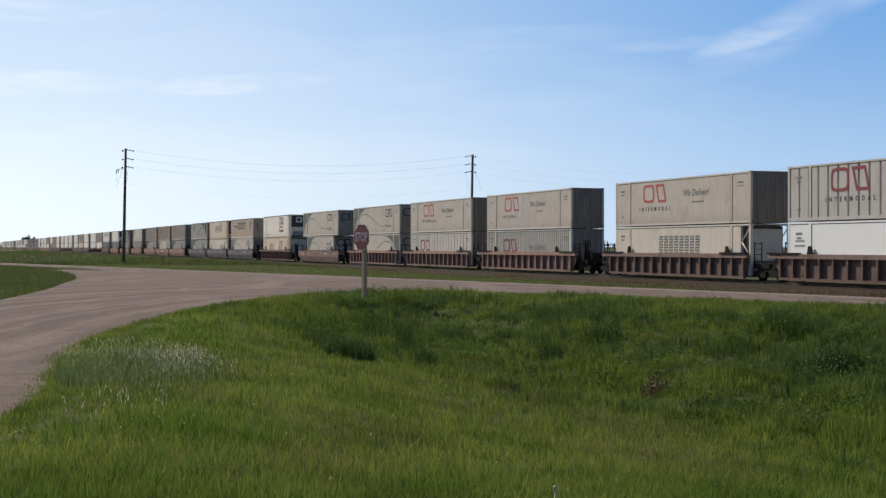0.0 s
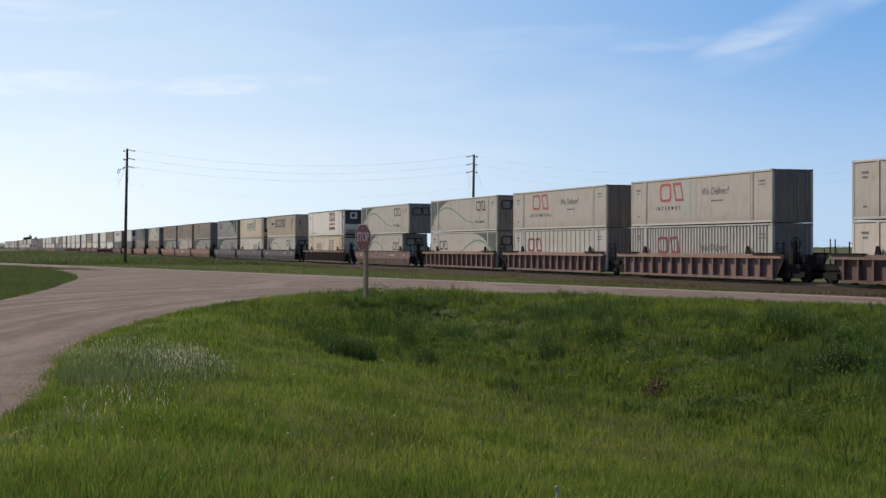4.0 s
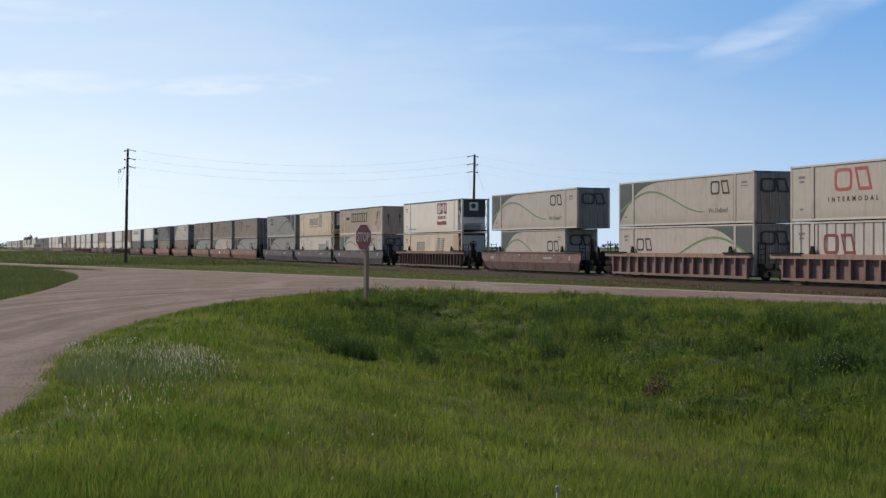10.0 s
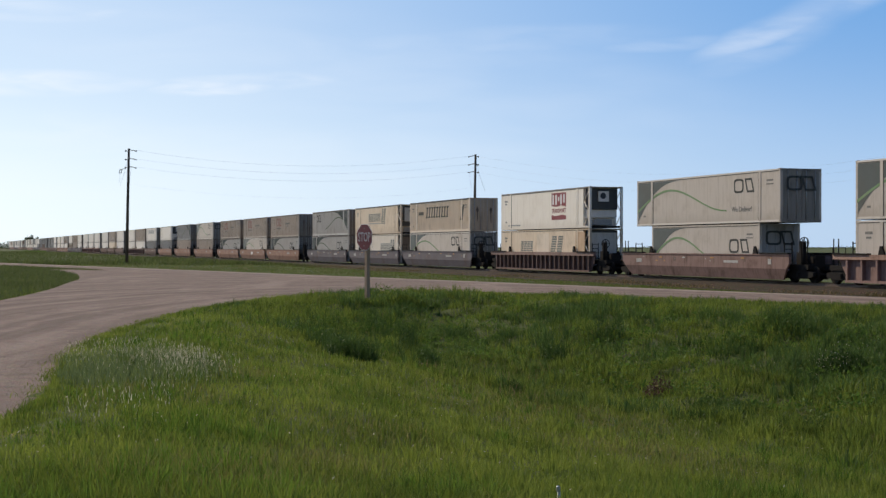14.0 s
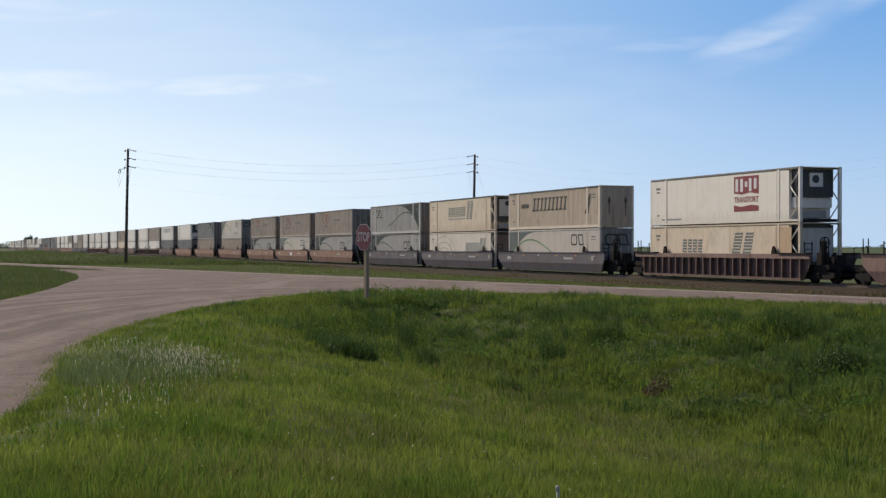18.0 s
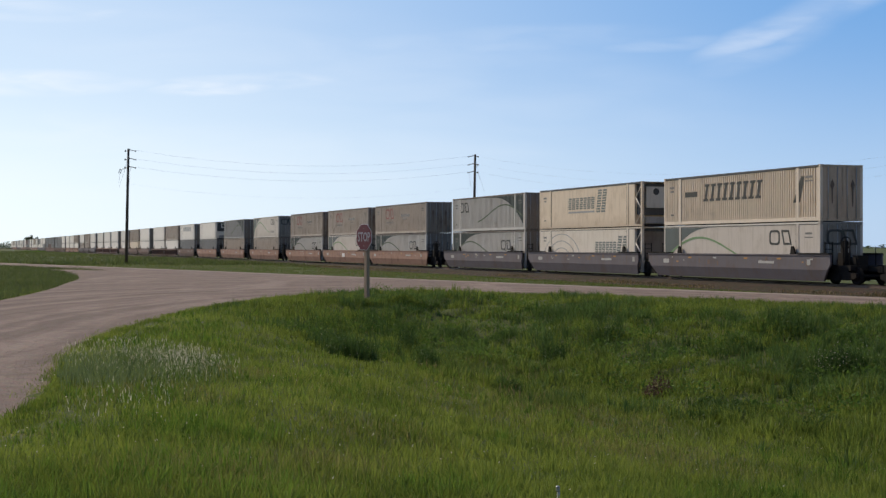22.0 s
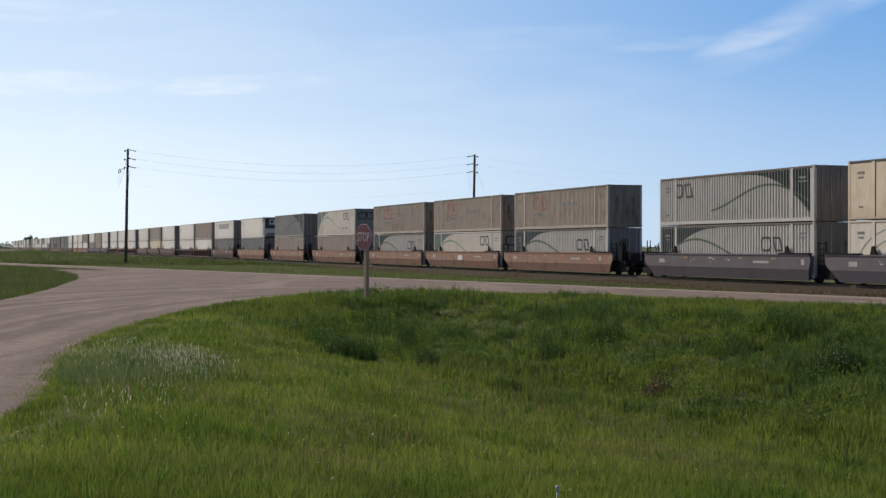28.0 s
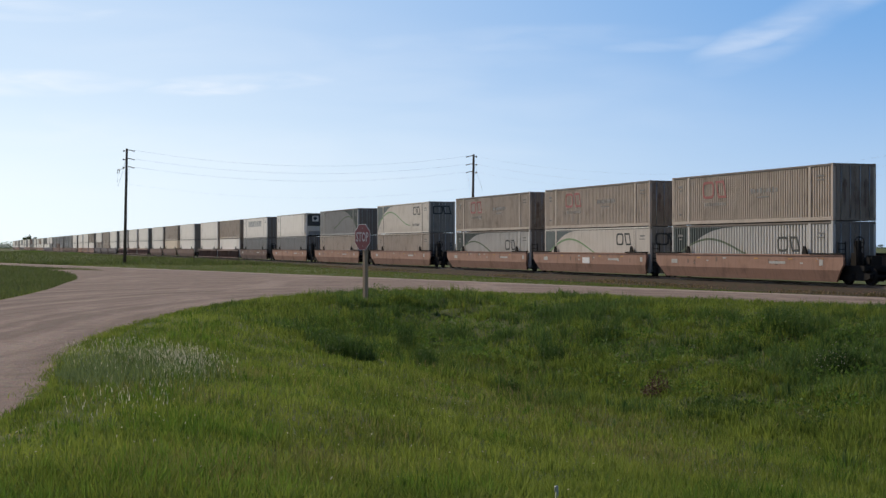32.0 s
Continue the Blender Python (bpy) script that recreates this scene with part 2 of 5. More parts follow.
SOIL = ground_material("meadow_soil", (0.07, 0.09, 0.026), (0.095, 0.115, 0.036), (0.11, 0.09, 0.045), 0.12, 2.5)
GRAVEL = gravel_material()
BALLAST = ground_material("brown_ballast", (0.050, 0.035, 0.024), (0.034, 0.030, 0.016), (0.085, 0.058, 0.038), 0.45, 4.0, relief=0.9, stones=9.0)
GRASS = leafy("grass_blades", (0.08, 0.125, 0.019), (0.305, 0.36, 0.064), (0.42, 0.35, 0.14), 0.86, big=0.55)
LUSH = leafy("lush_grass_blades", (0.046, 0.105, 0.013), (0.20, 0.305, 0.044), (0.30, 0.27, 0.09), 0.9, big=0.7)
STRAW = leafy("dry_olive_grass", (0.12, 0.135, 0.034), (0.30, 0.29, 0.09), (0.38, 0.29, 0.13), 0.8, big=0.6)
# Darker than GRASS: self-shading of the tall tufts is put into the colour.
SLOPE = leafy("shade_darkened_slope_grass", (0.066, 0.104, 0.018), (0.272, 0.335, 0.058), (0.28, 0.23, 0.11), 0.82, big=1.3)
TALLW = leafy("tall_blue_green_grass", (0.042, 0.085, 0.021), (0.152, 0.228, 0.06), (0.18, 0.17, 0.08), 0.86, 0.4, big=0.9)
# WEED darkened: the shaded hollows under the clumps are put into the colour.
DEEPW = leafy("shade_darkened_weeds", (0.04, 0.075, 0.018), (0.10, 0.16, 0.036), (0.09, 0.10, 0.04), 0.9, 0.35)
FARGRASS = leafy("muted_far_grass", (0.07, 0.10, 0.03), (0.155, 0.185, 0.06), (0.2, 0.18, 0.09), 0.8, big=0.2)
VERGE = leafy("dry_verge_grass", (0.08, 0.125, 0.024), (0.165, 0.215, 0.045), (0.25, 0.19, 0.10), 0.72)
DRYWEED = leafy("dry_trackside_weeds", (0.07, 0.065, 0.03), (0.15, 0.13, 0.055), (0.27, 0.20, 0.12), 0.6)
WEED = leafy("dark_weed_leaves", (0.065, 0.125, 0.02), (0.15, 0.235, 0.042), (0.14, 0.14, 0.05), 0.85)
SAGE = leafy("grey_green_leaves", (0.10, 0.145, 0.05), (0.23, 0.28, 0.12), (0.25, 0.25, 0.15), 0.85)
SEED = leafy("pale_seed_heads", (0.46, 0.42, 0.29), (0.68, 0.63, 0.46), (0.6, 0.56, 0.42), 0.85)
DEADW = leafy("dead_red_weeds", (0.085, 0.05, 0.033), (0.13, 0.08, 0.05), (0.2, 0.12, 0.06), 0.8, 0.2)
STONE = ground_material("gravel_stones", (0.22, 0.175, 0.145), (0.28, 0.23, 0.19), (0.17, 0.135, 0.115), 3.0, 9.0)
FARLEAF = leafy("far_tree_leaves", (0.035, 0.06, 0.025), (0.06, 0.085, 0.035), (0.08, 0.08, 0.04), 0.9)
WOOD = painted("weathered_pole_wood", (0.105, 0.075, 0.055), rough=0.85, grime=0.4, dirt=(0.05, 0.035, 0.028))
POSTWOOD = painted("grey_post_wood", (0.38, 0.26, 0.17), rough=0.9, grime=0.4)
WIRE = painted("aluminium_wire", (0.55, 0.57, 0.60), rough=0.6, metal=0.0, grime=0.2)
CERAMIC = painted("insulator_glaze", (0.25, 0.26, 0.27), rough=0.25)
STENCIL = painted("worn_white_stencil", (0.42, 0.40, 0.37), grime=0.6)
RUSTMARK = painted("rust_patch", (0.13, 0.075, 0.05), grime=0.8, dirt=(0.2, 0.13, 0.1), scale=3.0)
AMBER = painted("amber_reflector", (0.45, 0.22, 0.05), grime=0.3)
SIGNRED = painted("faded_sign_red", (0.19, 0.022, 0.026), rough=0.4, grime=0.15)
SIGNINK = painted("dulled_sign_letters", (0.5, 0.42, 0.41), rough=0.5, grime=0.3, dirt=(0.3, 0.2, 0.19))
SIGNWHITE = painted("sign_white", (0.75, 0.72, 0.70), rough=0.4, grime=0.15)

# ---- mesh helpers ----


def mesh_of(name, verts, faces, mat, smooth=False):
    me = bpy.data.meshes.new(name)
    me.from_pydata(verts, [], faces)
    me.materials.append(mat)
    if smooth:
        me.polygons.foreach_set("use_smooth", [True] * len(me.polygons))
    me.update()
    return me


def box_data(b):
    x0, x1, y0, y1, z0, z1 = b
    v = [(x, y, z) for x in (x0, x1) for y in (y0, y1) for z in (z0, z1)]
    return v, [(0, 1, 3, 2), (4, 6, 7, 5), (0, 4, 5, 1), (2, 3, 7, 6), (0, 2, 6, 4), (1, 5, 7, 3)]


def boxes_mesh(name, boxes, mat):
    verts, faces = [], []
    for b in boxes:
        v, f = box_data(b)
        faces += [tuple(i + len(verts) for i in q) for q in f]
        verts += v
    return mesh_of(name, verts, faces, mat)


def prism_mesh(name, outline, y0, y1, mat):
    """An outline in x and z, drawn through from y0 to y1."""
    n = len(outline)
    verts = [(x, y0, z) for x, z in outline] + [(x, y1, z) for x, z in outline]
    faces = [tuple(range(n)), tuple(range(2 * n - 1, n - 1, -1))] + [(i, i + n, (i + 1) % n + n, (i + 1) % n) for i in range(n)]
    return mesh_of(name, verts, faces, mat)


def strip_mesh(name, upper, lower, y0, y1, mat):
    """A band between two rows of points in x and z, with thickness from y0 to y1."""
    n = len(upper)
    verts = []
    for y in (y0, y1):
        verts += [(x, y, z) for x, z in upper] + [(x, y, z) for x, z in lower]
    faces = []
    for i in range(n - 1):
        faces += [(i, i + 1, n + i + 1, n + i), (2 * n + i, 3 * n + i, 3 * n + i + 1, 2 * n + i + 1),
                  (i, 2 * n + i, 2 * n + i + 1, i + 1), (n + i, n + i + 1, 3 * n + i + 1, 3 * n + i)]
    faces += [(0, n, 3 * n, 2 * n), (n - 1, 3 * n - 1, 4 * n - 1, 2 * n - 1)]
    return mesh_of(name, verts, faces, mat)


def tube_mesh(name, path, radii, mat, sides=8, smooth=True):
    verts, faces = [], []
    for i, p in enumerate(path):
        p = Vector(p)
        d = (Vector(path[min(i + 1, len(path) - 1)]) - Vector(path[max(i - 1, 0)])).normalized()
        a = d.orthogonal().normalized()
        if abs(d.z) > 0.9: a = (Vector((1, 0, 0)) - d * d.x).normalized()
        b = d.cross(a)
        for k in range(sides):
            w = 2 * math.pi * k / sides
            verts.append(p + (a * math.cos(w) + b * math.sin(w)) * radii[i])
    for i in range(len(path) - 1):
        for k in range(sides):
            faces.append((i * sides + k, i * sides + (k + 1) % sides, (i + 1) * sides + (k + 1) % sides, (i + 1) * sides + k))
    faces += [tuple(range(sides))[::-1], tuple((len(path) - 1) * sides + k for k in range(sides))]
    return mesh_of(name, verts, faces, mat, smooth)


def lathe_mesh(name, profile, mat, sides=20, axis="z", smooth=False):
    """A turned shape; profile rows are radius and height along the axis."""
    verts, faces = [], []
    for r, h in profile:
        for k in range(sides):
            w = 2 * math.pi * k / sides
            c, s = r * math.cos(w), r * math.sin(w)
            verts.append((c, s, h) if axis == "z" else (c, h, s))
    for i in range(len(profile) - 1):
        for k in range(sides):
            faces.append((i * sides + k, i * sides + (k + 1) % sides, (i + 1) * sides + (k + 1) % sides, (i + 1) * sides + k))
    faces += [tuple(range(sides))[::-1], tuple((len(profile) - 1) * sides + k for k in range(sides))]
    return mesh_of(name, verts, faces, mat, smooth)


def put(name, me, parent=None, m=None, label=""):
    ob = new(name, me)
    if parent is not None: ob.parent = parent
    if m is not None: ob.matrix_basis = m
    if label: ob["label"] = label
    return ob


TEXTS = {}


def text_mesh(words, size, depth, mat, bold=0.0, spacing=1.0, lean=0.0):
    """Flat raised letters, reading along +x in the plane y = 0, centred, facing -y."""
    key = (words, size, depth, mat.name, bold, spacing, lean)
    if key not in TEXTS:
        cu = bpy.data.curves.new("letters", "FONT")
        cu.body, cu.size, cu.extrude, cu.align_x, cu.align_y, cu.resolution_u, cu.offset, cu.space_character, cu.shear = words, size, depth, "CENTER", "CENTER", 2, bold, spacing, lean
        ob = bpy.data.objects.new("letters", cu)
        scene.collection.objects.link(ob)
        me = bpy.data.meshes.new_from_object(ob.evaluated_get(bpy.context.evaluated_depsgraph_get()))
        bpy.data.objects.remove(ob)
        me.transform(pose(0, 0, 0, 90, 0, 0))
        me.materials.clear()
        me.materials.append(mat)
        TEXTS[key] = me
    return TEXTS[key]


def letter_meshes(words, *look_of):
    """The letters of a word as meshes of their own, in one shared space."""
    key = ("letters", words, *[v if isinstance(v, float) else v.name for v in look_of])
    if key in TEXTS: return TEXTS[key]
    whole = text_mesh(words, *look_of)
    root = list(range(len(whole.vertices)))
    def top(i):
        while root[i] != i: root[i] = root[root[i]]; i = root[i]
        return i
    for e in whole.edges: root[top(e.vertices[0])] = top(e.vertices[1])
    islands = defaultdict(list)
    for p in whole.polygons: islands[top(p.vertices[0])].append(p)
    spans = sorted(((min(whole.vertices[i].co.x for p in ps for i in p.vertices), max(whole.vertices[i].co.x for p in ps for i in p.vertices), ps) for ps in islands.values() if ps), key=lambda r: r[:2])
    groups = []
    for lo, hi, ps in spans:
        if groups and min(hi, groups[-1][1]) - lo > .6 * min(hi - lo, groups[-1][1] - groups[-1][0]):
            groups[-1][1] = max(hi, groups[-1][1]); groups[-1][2].extend(ps)
        else: groups.append([lo, hi, list(ps)])
    out = []
    for _, _, ps in groups:
        used = sorted({i for p in ps for i in p.vertices})
        at = {v: i for i, v in enumerate(used)}
        out.append(mesh_of("letter", [whole.vertices[i].co.copy() for i in used], [tuple(at[i] for i in p.vertices) for p in ps], whole.materials[0]))
    TEXTS[key] = out
    return out


# ---- ground ----
ROAD_U, ROAD_N = (-0.53, 0.848), (0.848, 0.53)
NEAR_EDGE = [(-1.5, -70), (-2.6, -30), (-3.6, 2), (-4.1, 9), (-4.6, 15.1), (-5.7, 20), (-6.75, 25), (-7.45, 31.6), (-7.6, 39.0), (-7.0, 45.8), (-5.5, 51.8), (-2.2, 55.9),
             (2.2, 54.5), (7, 50.4), (13.8, 42.2), (24, 26.1), (40, 0.5), (170, -207.5)]
FAR_EDGE = [(178, -207.5), (66, -28.2), (40, 13.4), (16.6, 50.8), (-5.2, 85.7), (-51, 159), (-300, 557)]
WEST_EDGE = [(-300, 546), (-51, 150), (-33, 114), (-26.5, 97), (-22, 82), (-19.5, 70), (-17.5, 60), (-15.8, 48.7), (-14.2, 35), (-12.5, 25), (-10.5, 15), (-9.5, 2), (-8.3, -30), (-7.5, -70)]


def smooth_line(pts, n=6):
    out = []
    for i in range(len(pts) - 1):
        p0, p1, p2, p3 = (np.array(pts[min(max(k, 0), len(pts) - 1)], float) for k in (i - 1, i, i + 1, i + 2))
        for k in range(n):
            u = k / n
            out.append(0.5 * (2 * p1 + (p2 - p0) * u + (2 * p0 - 5 * p1 + 4 * p2 - p3) * u * u + (3 * p1 - p0 - 3 * p2 + p3) * u ** 3))
    out.append(np.array(pts[-1], float))
    return np.array(out)


NEAR_LINE, WEST_LINE = smooth_line(NEAR_EDGE), smooth_line(WEST_EDGE, 4)
ROAD_POLY = np.concatenate([NEAR_LINE, np.array(FAR_EDGE, float), WEST_LINE])


def in_poly(x, y, poly):
    inside = np.zeros(x.shape, bool)
    j = len(poly) - 1
    for i in range(len(poly)):
        (xi, yi), (xj, yj) = poly[i], poly[j]
        cross = ((yi > y) != (yj > y)) & (x < (xj - xi) * (y - yi) / (yj - yi + 1e-12) + xi)
        inside ^= cross
        j = i
    return inside


def line_distance(x, y, line):
    best = np.full(x.shape, 1e9)
    for (ax, ay), (bx, by) in zip(line[:-1], line[1:]):
        dx, dy = bx - ax, by - ay
        u = np.clip(((x - ax) * dx + (y - ay) * dy) / (dx * dx + dy * dy + 1e-12), 0, 1)
        best = np.minimum(best, np.hypot(x - ax - u * dx, y - ay - u * dy))
    return best


def step(a, b, v):
    u = np.clip((v - a) / (b - a), 0, 1)
    return u * u * (3 - 2 * u)


# The track runs along TRACK_E from TRACK_O; the near faces of the containers lie 41.45 m from the camera.
TRACK_E = Vector((-0.3392, 0.9407, 0))
TRACK_N = Vector((0.9407, 0.3392, 0))
TRACK_O = Vector((44.07, 0, 0)) + TRACK_N * 1.3
TRACK_TURN = math.degrees(math.atan2(-TRACK_E.y, -TRACK_E.x))


def on_track(s, across=0.0, z=0.0):
    p = TRACK_O + TRACK_E * s + TRACK_N * across
    return Vector((p.x, p.y, z))


def land(x, y):
    """Height of the ground: a roadside ditch before the camera, flat prairie beyond."""
    q = x * ROAD_N[0] + y * ROAD_N[1]
    dl = line_distance(x, y, NEAR_LINE)
    near = 0.45 - 1.5 * step(0, 16, q) + 0.0 * x
    far = -1.05 + 1.2 * step(17.5, 29, q)
    ditch = np.where(q < 16.75, near, far)
    bank = 0.15 - 1.6 * step(0.8, 12.0, dl)
    corner = 0.12 - 1.5 * step(4.5, 13.0, np.hypot((x + 2.6) * 0.9, y - 51.5))
    h = np.log(np.exp(5 * ditch) + np.exp(5 * bank) + np.exp(5 * corner)) / 5
    road = in_poly(x, y, ROAD_POLY)
    beyond = (q > 37) | (x < -8.5)
    across = (x - TRACK_O.x) * TRACK_N.x + (y - TRACK_O.y) * TRACK_N.y
    plain = 0.05 - 0.36 * step(-11, -6, across) * (1 - step(4, 12, across))
    lumps = 0.05 * np.sin(x * 0.9 + 1.3 * np.sin(y * 0.37)) * np.sin(y * 0.61 + 0.8 * np.sin(x * 0.5))
    tussocks = 0.13 * step(16.5, 19, q) * step(31, 26, q) * np.sin(x * 2.6 + 1.5 * np.sin(y * .9)) * np.sin(y * 1.7 + x * .8)
    h = np.where(beyond, plain + lumps * 0.6, np.minimum(h, 0.138 + 0.035 * step(0.5, 1.6, dl) + 0.3 * step(8, 0, q)) + (lumps + tussocks) * step(0.3, 2.5, dl))
    return np.where(road, np.minimum(h, 0.10), h)


def grown(a, b, d, ratio, limit):
    lo, hi = [a], [b]
    w = d
    while hi[-1] < limit:
        w *= ratio
        hi.append(hi[-1] + w)
    w = d
    while lo[-1] > -limit:
        w *= ratio
        lo.append(lo[-1] - w)
    return np.array(lo[::-1][:-1] + list(np.arange(a, b, d)) + hi)


def sheet(name, xs, ys, height, mat):
    gx, gy = np.meshgrid(xs, ys)
    gz = height(gx, gy)
    nx, ny = len(xs), len(ys)
    i = np.arange((ny - 1) * nx).reshape(ny - 1, nx)[:, :-1].ravel()
    quads = np.stack([i, i + 1, i + nx + 1, i + nx], 1)
    me = bpy.data.meshes.new(name)
    me.vertices.add(nx * ny)
    me.vertices.foreach_set("co", np.stack([gx, gy, gz], -1).astype(np.float32).ravel())
    me.loops.add(quads.size)
    me.loops.foreach_set("vertex_index", quads.astype(np.int32).ravel())
    me.polygons.add(len(quads))
    me.polygons.foreach_set("loop_start", np.arange(0, quads.size, 4, dtype=np.int32))
    me.polygons.foreach_set("use_smooth", np.ones(len(quads), bool))
    me.materials.append(mat)
    me.update(calc_edges=True)
    return new(name, me)


tagged(sheet("ground", grown(-40, 45, 0.5, 1.12, 4200), grown(-6, 120, 0.5, 1.12, 4200), land, SOIL), "flat green prairie with a grassy roadside ditch", "ground", kind="structure")

from mathutils.geometry import delaunay_2d_cdt
inner = np.array([(gx, gy) for gy in np.arange(3, 140, 1.3) for gx in np.arange(-60, 34, 1.3)])
inner = inner[in_poly(inner[:, 0], inner[:, 1], ROAD_POLY)]
nb = len(ROAD_POLY)
pts = [Vector(p) for p in ROAD_POLY] + [Vector(p) for p in inner]
flat_v, _, flat_f, *_ = delaunay_2d_cdt(pts, [(i, (i + 1) % nb) for i in range(nb)], [], 1, 0.001)
me = bpy.data.meshes.new("road")
me.from_pydata([(v.x, v.y, 0.15) for v in flat_v], [], [tuple(f) for f in flat_f])
lanes = me.attributes.new("lane", "FLOAT", "POINT")
vx, vy = np.array([v.x for v in flat_v]), np.array([v.y for v in flat_v])
lanes.data.foreach_set("value", line_distance(vx, vy, NEAR_LINE).astype(np.float32))
rims = me.attributes.new("rim", "FLOAT", "POINT")
rims.data.foreach_set("value", line_distance(vx, vy, FAR_EDGE).astype(np.float32))
bm = bmesh.new()
bm.from_mesh(me)
if sum(f.normal.z for f in bm.faces) < 0: bmesh.ops.reverse_faces(bm, faces=list(bm.faces))
walls = bmesh.ops.extrude_edge_only(bm, edges=[e for e in bm.edges if e.is_boundary])
for v in (g for g in walls["geom"] if isinstance(g, bmesh.types.BMVert)): v.co.z = -0.25
bm.to_mesh(me), bm.free()
me.materials.append(GRAVEL)
tagged(new("road", me), "pale gravel road junction with worn wheel tracks", "road", kind="structure")

# Track: ballast bed, two rails, ties.
S0, S1 = -60.0, 1700.0


TRACK_Z = 0.16     # rail tops


def along(name, section, mat, lift=0.0, smooth=False):
    n = len(section)
    verts = [on_track(s, a, z + lift) for s in (S0, S1) for a, z in section]
    faces = [(i, (i + 1) % n, (i + 1) % n + n, i + n) for i in range(n)] + [tuple(range(n))[::-1], tuple(range(n, 2 * n))]
    return mesh_of(name, verts, faces, mat, smooth)


tagged(new("ballast_bed", along("ballast_bed", [(-9.5, -0.7), (-7.6, -0.16), (-3.4, -0.18), (-1.9, 0.06), (-1.0, 0.03), (1.0, 0.03), (1.9, 0.06), (3.2, -0.22), (10.4, -0.2), (12.5, -0.7)], BALLAST)),
       "brown crushed-stone railway ballast bed", "ballast", kind="structure")
for a in (-0.755, 0.755):
    tagged(new("rail", along("rail", [(a - .07, -0.17), (a - .07, -0.15), (a - .012, -0.13), (a - .012, -0.04), (a - .036, -0.03), (a - .036, 0.0),
                                      (a + .036, 0.0), (a + .036, -0.03), (a + .012, -0.04), (a + .012, -0.13), (a + .07, -0.15), (a + .07, -0.17)], RAIL, TRACK_Z)),
           "steel running rail with rusty sides on wooden ties", "rail", "track rails")

tie = boxes_mesh("tie", [(-.115, .115, -1.3, 1.3, -.17, -.01)], WOOD)
bed = bpy.data.objects["ballast_bed"]
for i in range(300): put("tie", tie, bed, Matrix.Translation(on_track(48 + i * .6, 0, .055)) @ pose(0, 0, 0, 0, 0, TRACK_TURN))

# ---- train ----
SPEED = 6.255
MOVING = []     # thing, its place along the track at the start, height


def ride(thing, s, z):
    thing.matrix_basis = Matrix.Translation(on_track(s, 0, z)) @ pose(0, 0, 0, 0, 0, TRACK_TURN)
    MOVING.append((thing, s, z))
    return thing


L53, L40, HC, WC = 16.15, 12.19, 2.896, 2.59
PANELS = {}


def rib_depth(w):
    return 0.13 if w < .5 else 0.085


def side_outline(length, ribbed, pitch):
    if not ribbed:
        return [(-length / 2, 0.0), (length / 2, 0.0)]
    pts, x = [(-length / 2, 0.0)], -length / 2 + 0.12
    w = pitch
    while x + w < length / 2 - 0.05:
        a, b = (0.03, 0.16) if w > .7 else (0.05, 0.47)
        pts += [(x, 0.0), (x + a * w, rib_depth(w)), (x + b * w, rib_depth(w)), (x + (a + b) * w, 0.0)]
        x += w
    return pts + [(length / 2, 0.0)]


def container_shell(length, ribbed, pitch, mat):
    """Side walls, ends and floor of a container in one shell; the roof and the frame are parts of their own."""
    key = ("shell", length, ribbed, pitch, mat.name)
    if key not in PANELS:
        o = side_outline(length - 0.02, ribbed, pitch)
        hw = WC / 2 - 0.012
        loop = [(x, -hw + d) for x, d in o] + [(x, hw - d) for x, d in reversed(o)]
        n = len(loop)
        verts = [(x, y, 0.14) for x, y in loop] + [(x, y, HC - 0.06) for x, y in loop]
        faces = [(i, (i + 1) % n, (i + 1) % n + n, i + n) for i in range(n)] + [tuple(range(n))[::-1], tuple(range(n, 2 * n))]
        PANELS[key] = mesh_of("shell", verts, faces, mat)
    return PANELS[key]


def shared(key, make):
    if key not in PANELS: PANELS[key] = make()
    return PANELS[key]


def logo_ring(mat, size):
    """A rounded square ring, one half of the painted emblem."""
    def make():
        w, h, t = 1.3 * size, 1.06 * size, 0.15 * size
        outer, inner = [], []
        for i in range(25):
            a = radians(45 + i * 15)
            cx, cz = math.cos(a), math.sin(a)
            k = (abs(cx) ** 5 + abs(cz) ** 5) ** (-1 / 5)
            outer.append((cx * k * w / 2, cz * k * h / 2))
            inner.append((cx * k * (w / 2 - t), cz * k * (h / 2 - t)))
        return strip_mesh("emblem_ring", outer, inner, -0.006, 0.004, mat)
    return shared(("ring", mat.name, size), make)


def logo_band(mat, size):
    """A leaning four-sided frame, the other half of the emblem."""
    def make():
        h, t = 0.53 * size, 0.15 * size
        w, lean = .48 * size, .16 * size
        outer = [(-w - lean, h), (w - lean, h), (w + lean, -h), (-w + lean, -h), (-w - lean, h)]
        inner = [(-w - lean * .7 + t, h - t), (w - lean * .7 - t, h - t), (w + lean * .7 - t, -h + t), (-w + lean * .7 + t, -h + t), (-w - lean * .7 + t, h - t)]
        return strip_mesh("emblem_frame", outer, inner, -0.006, 0.004, mat)
    return shared(("frame", mat.name, size), make)


def decal(name, me, box, x, z, label=""):
    return put(name, me, box, pose(x, -WC / 2 + 0.007, z), label)


def wording(box, x, z, words, *look_of):
    for me in letter_meshes(words, *look_of): decal("letter", me, box, x, z)


def bars(name, box, rows, mat, label=""):
    """Unreadable lettering as plain bars: rows of x, z, width, height."""
    for x, z, w, h in rows:
        decal(name, shared(("bar", w, h, mat.name), lambda: boxes_mesh(name, [(-w / 2, w / 2, -0.004, 0.004, -h / 2, h / 2)], mat)), box, x, z, label)


